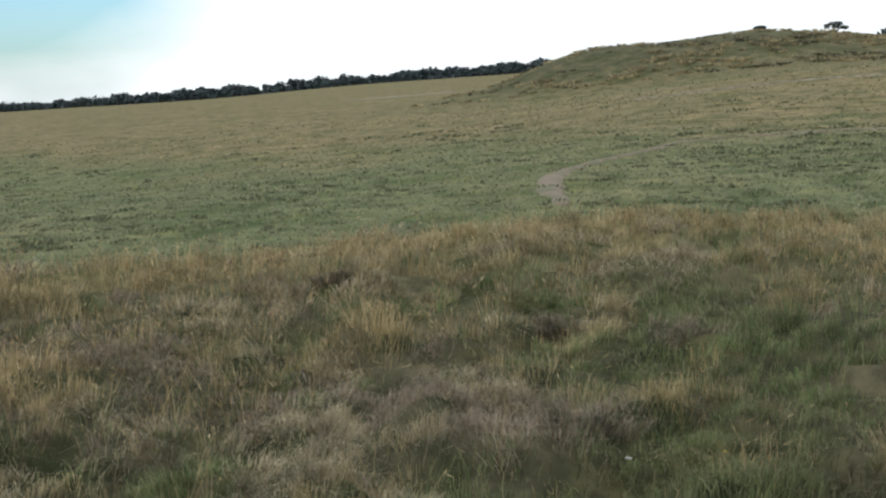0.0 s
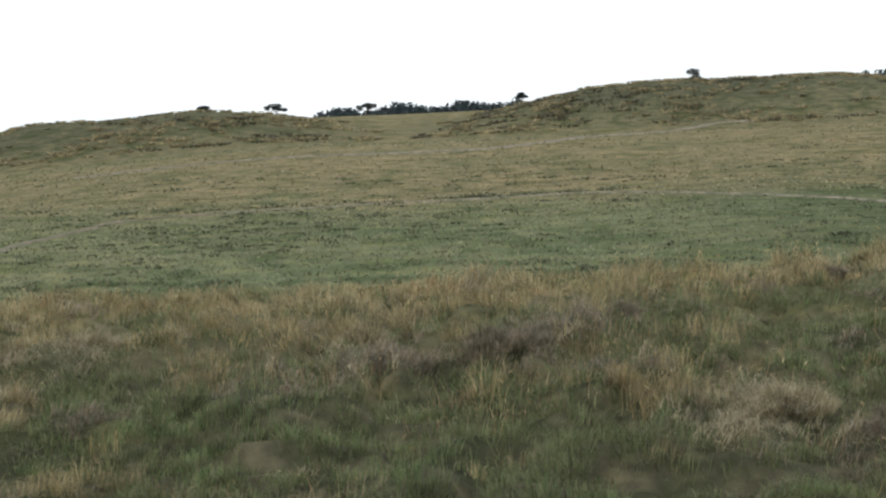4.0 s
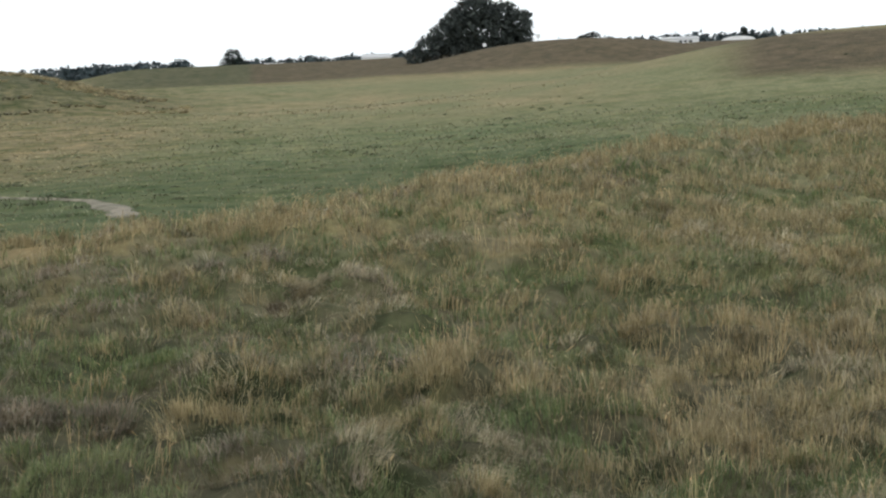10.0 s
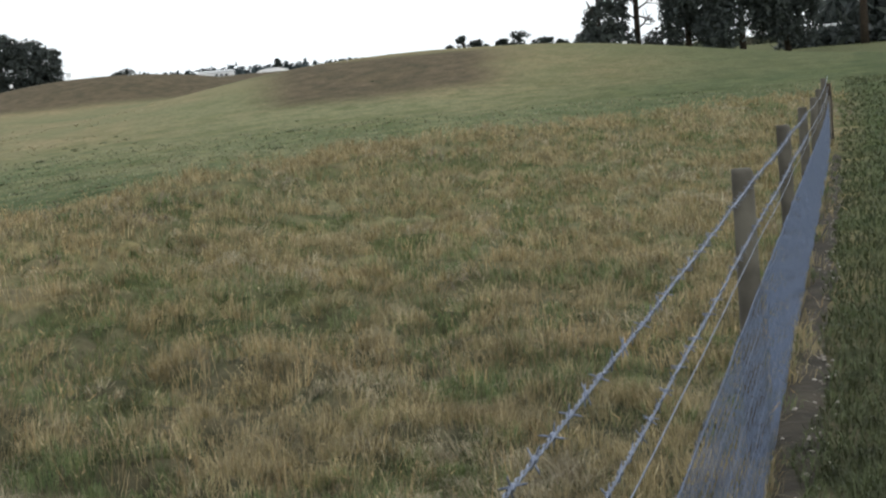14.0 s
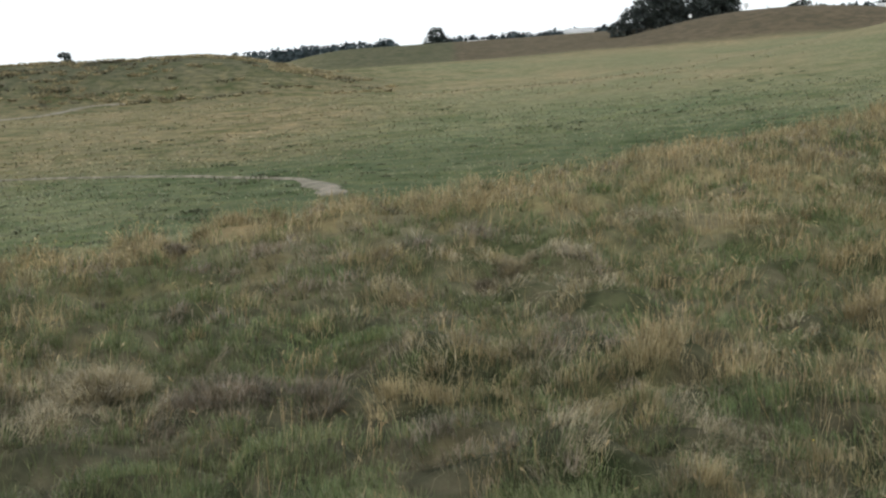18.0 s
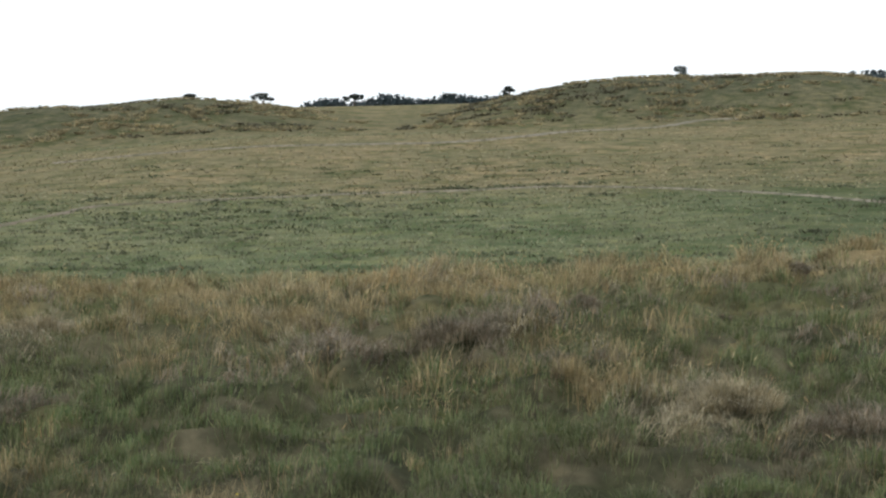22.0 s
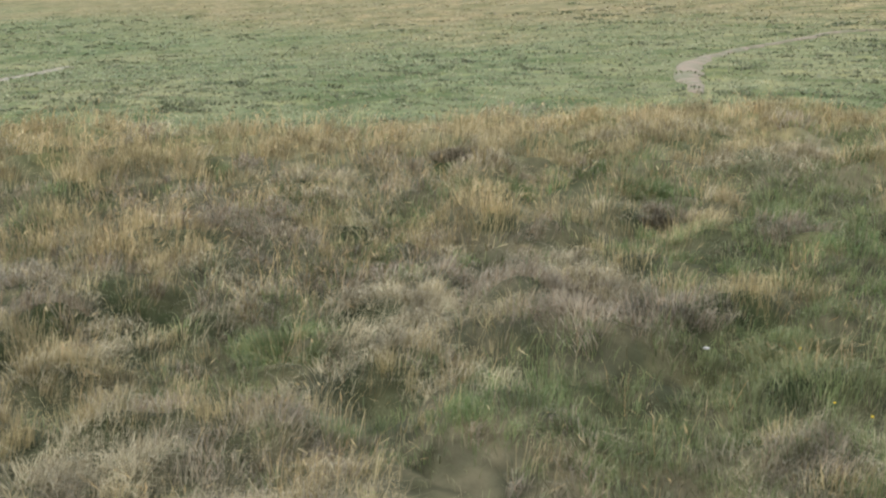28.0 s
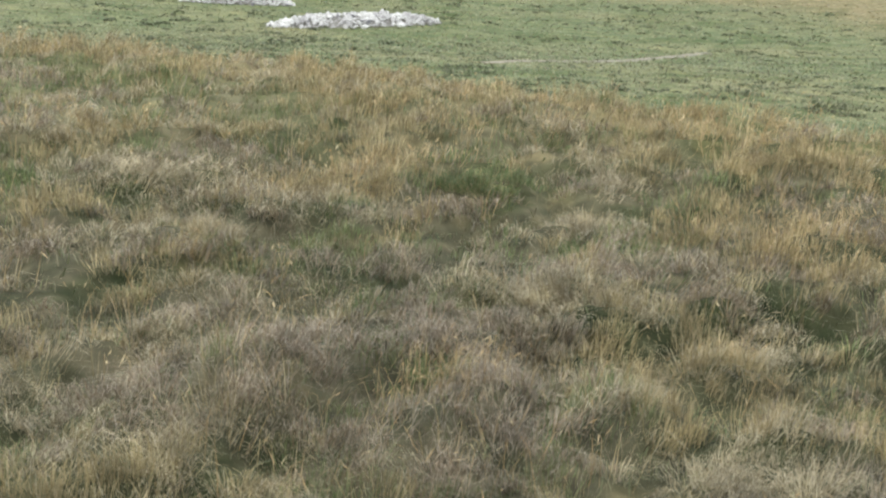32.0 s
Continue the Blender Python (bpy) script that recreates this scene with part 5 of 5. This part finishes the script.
def wood(name, b0, b1, far, deep, top, count, tall, wide, seed, label, material, pointed=0.5, size=0.6, leaves=46):
    """A belt of trees. top(bearing) is the angle of the tree tops over the eye, in degrees."""
    rng = np.random.default_rng(seed)
    pieces = []
    for k in range(count):
        b, r = rng.uniform(b0, b1), far + rng.uniform(0, deep)
        x, y, z = at(b, r)
        peak = 1.55 + r * math.tan(math.radians(top(b) + rng.normal(0, 0.05)))
        h = max(tall * 0.5, peak - z)
        w = wide * rng.uniform(0.7, 1.3)
        u = rng.uniform(0, 1, leaves)
        taper = (1 - u) if rng.uniform() < pointed else np.sqrt(np.maximum(0.02, 1 - u ** 3))
        a = rng.uniform(0, 2 * np.pi, leaves)
        q = w * taper * np.sqrt(rng.uniform(0.2, 1, leaves))
        c = np.stack([x + np.cos(a) * q, y + np.sin(a) * q, z + h * (0.02 + 0.97 * u)], -1)
        pieces.append(((c[:, None, :] + rng.normal(size=(leaves, 3, 3)) * size).reshape(-1, 3), np.arange(leaves * 3).reshape(-1, 3)))
        pieces.append(tube([(x, y, z - 0.3), (x, y, z + h * 0.8)], [0.25, 0.08], 4))
    v, t = join(pieces)
    return stuff(name, v, t, material, label, "wood")


def weeping(bearing, far, high, half, seed, label):
    """A broad tree whose outer twigs hang in curtains."""
    ob = thing("weeping_tree", at(bearing, far, -0.1), label, "tree", "", turn=bearing)
    rng = np.random.default_rng(seed)
    v, t = limbs(rng, high, 0.26, 12, half * 0.7)
    raw_part("trunk", v, t, M_BARK, ob, "", True)
    lobes = [(rng.uniform(-0.7, 0.7) * half, rng.uniform(-0.4, 0.4) * half, high * rng.uniform(0.16, 0.85), half * rng.uniform(0.30, 0.5), half * 0.4, high * rng.uniform(0.11, 0.19)) for _ in range(20)]
    v1, t1 = leaf_cloud(rng, lobes, int(1900 * half * half) + 3500, 0.13)
    n = 210
    x, y = rng.uniform(-1, 1, n) * half, rng.normal(0, 0.4, n) * half
    pieces = [(v1, t1)]
    for i in range(n):
        hi = high * rng.uniform(0.35, 0.75)
        lo = max(0.9, hi - rng.uniform(1.5, 4.5))
        k = int((hi - lo) * 11)
        c = np.stack([x[i] + rng.normal(0, 0.10, k), y[i] + rng.normal(0, 0.1, k), np.linspace(lo, hi, k)], -1)
        pieces.append(((c[:, None, :] + rng.normal(size=(k, 3, 3)) * 0.12).reshape(-1, 3), np.arange(3 * k).reshape(-1, 3)))
    v, t = join(pieces)
    raw_part("crown", v, t, M_LEAF, ob)
    return ob


# Leafy belt added where a pale grass field lies beyond the crowns.
wood("far_field_belt", -63.6, -55.5, 175, 8, lambda b: 1.3 + 0.08 * math.sin(b * 3), 60, 1.2, 1.6, 74, "low pale leafy belt in place of the far field", M_BUSH, 0.0, 0.3, 50)
weeping(-58.4, 101, 13, 1.9, 50, "narrow weeping tree with hanging dark twigs")
weeping(-60.6, 100, 14, 3.6, 51, "broad dark weeping tree beyond the green hill")
weeping(-62.4, 103, 13, 2.4, 52, "dark drooping tree at the edge of a group")
tree("dark_tree", -65.4, 130, 13, ((0, 0, 9, 4.5, 3, 3.5), (-3.5, 0, 8, 2.5, 3, 2.5), (3.5, 0, 7.5, 3, 3, 3)), "dark leafy tree above the far end of the path", M_LEAF, 3500, 0.25, 0.4, 8, 3, 53)


# ---- woods and hedges on the horizon ----

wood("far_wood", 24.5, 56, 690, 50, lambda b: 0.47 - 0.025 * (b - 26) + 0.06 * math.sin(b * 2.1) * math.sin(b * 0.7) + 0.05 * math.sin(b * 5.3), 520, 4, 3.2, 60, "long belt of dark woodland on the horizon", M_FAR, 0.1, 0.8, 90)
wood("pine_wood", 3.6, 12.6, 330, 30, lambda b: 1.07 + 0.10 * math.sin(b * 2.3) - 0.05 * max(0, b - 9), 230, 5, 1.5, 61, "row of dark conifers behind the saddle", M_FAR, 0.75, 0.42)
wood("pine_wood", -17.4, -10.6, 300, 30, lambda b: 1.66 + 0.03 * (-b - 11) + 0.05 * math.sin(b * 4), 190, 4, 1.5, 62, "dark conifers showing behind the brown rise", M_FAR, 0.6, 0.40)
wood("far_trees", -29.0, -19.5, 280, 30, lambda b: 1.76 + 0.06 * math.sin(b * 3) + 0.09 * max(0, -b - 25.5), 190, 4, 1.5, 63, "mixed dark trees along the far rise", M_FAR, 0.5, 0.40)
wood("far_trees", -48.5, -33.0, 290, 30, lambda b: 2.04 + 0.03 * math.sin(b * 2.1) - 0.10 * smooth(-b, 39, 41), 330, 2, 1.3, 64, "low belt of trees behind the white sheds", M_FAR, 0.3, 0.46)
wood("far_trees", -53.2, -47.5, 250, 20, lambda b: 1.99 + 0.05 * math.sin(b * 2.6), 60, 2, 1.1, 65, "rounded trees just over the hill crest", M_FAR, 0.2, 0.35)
wood("woodland_edge", -80, -63.4, 150, 30, lambda b: 3.6 + 0.6 * math.sin(b), 60, 8, 3.0, 67, "dark woodland edge beyond the path end", M_LEAF, 0.1, 0.6, 90)
wood("field_hedge", -67, -62.4, 132, 3, lambda b: 1.33 + 0.05 * math.sin(b * 5), 40, 1.5, 1.3, 68, "dark low hedge in front of the woodland edge", M_LEAF, 0.0, 0.3, 60)
wood("hedge", 72, 96, 118, 12, lambda b: 0.05 + 0.35 * math.sin(b * 0.9) ** 2, 150, 1.5, 1.6, 66, "grey-green overgrown hedge at the field edge", M_BUSH, 0.0, 0.26, 60)
wood("hedge", 62.8, 73, 150, 25, lambda b: 0.0 + 0.30 * math.sin(b * 0.9) ** 2, 110, 1.8, 2.0, 69, "tall grey-green hedge running off along the field", M_BUSH, 0.0, 0.3, 60)
for b, far, h, w, seed in ((61.8, 172, 1.9, 2.4, 70), (55.6, 205, 1.5, 2.5, 71), (63.5, 160, 2.4, 2.4, 72), (54.6, 212, 1.2, 1.6, 73)):
    tree("gorse_bush", b, far, h, ((0, 0, h * 0.5, w * 0.7, w * 0.5, h * 0.5), (w * 0.5, 0, h * 0.35, w * 0.5, w * 0.4, h * 0.35), (-w * 0.55, 0, h * 0.3, w * 0.45, w * 0.4, h * 0.32)),
         "low dark gorse bush standing in dry grass", M_BUSH, 900, 0.14, 0.06, 4, w * 0.4, seed, group="gorse bushes by the hedge")


# ---- white sheds and tents beyond the hills ----
def shed(bearing, far, wide, low, high, label, windows=0, barrel=False):
    """A long white building; low and high are the angles of its eaves and ridge over the eye."""
    x, y, z = at(bearing, far)
    eave, ridge = 1.55 + far * math.tan(math.radians(low)) - z, 1.55 + far * math.tan(math.radians(high)) - z
    ob = thing("white_shed", (x, y, z), label, "building", "white buildings beyond the hills", turn=bearing)
    bm = bmesh.new()
    bmesh.ops.create_cube(bm, size=1, matrix=Matrix.Translation((0, 0, eave / 2 - 0.1)) @ Matrix.Diagonal((wide, 4, eave + 0.2, 1)))
    bmesh.ops.bevel(bm, geom=bm.edges[:], offset=0.04, segments=1, affect="EDGES")
    part("wall", bm, M_WHITE, ob)
    bm = bmesh.new()
    rows = []
    for k in range(9):
        u = k / 8 * 2 - 1
        if barrel:
            rows.append([bm.verts.new((u * (wide / 2 + 0.1), -s * 2.15, eave + 0.02 + (ridge - eave) * math.sqrt(max(0, 1 - u * u)))) for s in (-1, 1)])
        else:
            rows.append([bm.verts.new((s * (wide / 2 + 0.12) * (1 - 0.12 * (1 - abs(u))), u * 2.15, eave + 0.02 + (ridge - eave) * (1 - abs(u)))) for s in (-1, 1)])
    for p, q in zip(rows, rows[1:]):
        bm.faces.new((p[0], p[1], q[1], q[0]))
    if barrel:
        # closed gable ends
        bm.faces.new([p[0] for p in rows])
        bm.faces.new([p[1] for p in rows][::-1])
        bmesh.ops.recalc_face_normals(bm, faces=bm.faces[:])
    else:
        bmesh.ops.solidify(bm, geom=bm.faces[:], thickness=0.06)
    part("roof", bm, M_WHITE, ob)
    for k in range(windows):
        bm = bmesh.new()
        bmesh.ops.create_cube(bm, size=1, matrix=Matrix.Translation((wide * (0.02 + 0.13 * k), -2.03, eave * 0.75)) @ Matrix.Diagonal((wide * 0.09, 0.08, eave * 0.18, 1)))
        bmesh.ops.bevel(bm, geom=bm.edges[:], offset=0.02, segments=1, affect="EDGES")
        part("window", bm, M_PANE, ob, "dark strip window")


shed(-38.2, 225, 6.1, 1.93, 2.03, "long white shed with a low roof and dark windows", 3)
shed(-40.6, 230, 6.6, 1.62, 1.93, "white barrel-roofed tent behind the green hill", 0, True)
shed(-20.95, 200, 3.2, 1.56, 1.66, "small white flat shed on the far rise")
shed(-25.3, 200, 4.4, 1.72, 1.88, "white tent with a shallow pitched roof by trees")
shed(-64.0, 150, 2.6, 1.52, 1.62, "small white shed beyond the woodland edge")


def marker(bearing, far, lift, high):
    x, y, z = at(bearing, far)
    ob = thing("marker_board", (x, y, z), "small white marker board on a short stake", "sign", "white marker boards")
    v, t = tube([(0, 0, -0.1), (0, 0, lift + high * 0.4)], [0.03, 0.025], 5)
    raw_part("stake", v, t, M_POST, ob)
    bm = bmesh.new()
    bmesh.ops.create_cube(bm, size=1, matrix=Matrix.Translation((0, -0.03, lift + high / 2)) @ Matrix.Diagonal((high, 0.04, high, 1)))
    bmesh.ops.bevel(bm, geom=bm.edges[:], offset=0.01, segments=1, affect="EDGES")
    ob.rotation_euler = (0, 0, math.radians(bearing))
    part("board", bm, M_WHITE, ob)


marker(-30.0, 121, 0.2, 0.28)
marker(-55.8, 78, 0.15, 0.26)
marker(-32.3, 124, 0.35, 0.4)
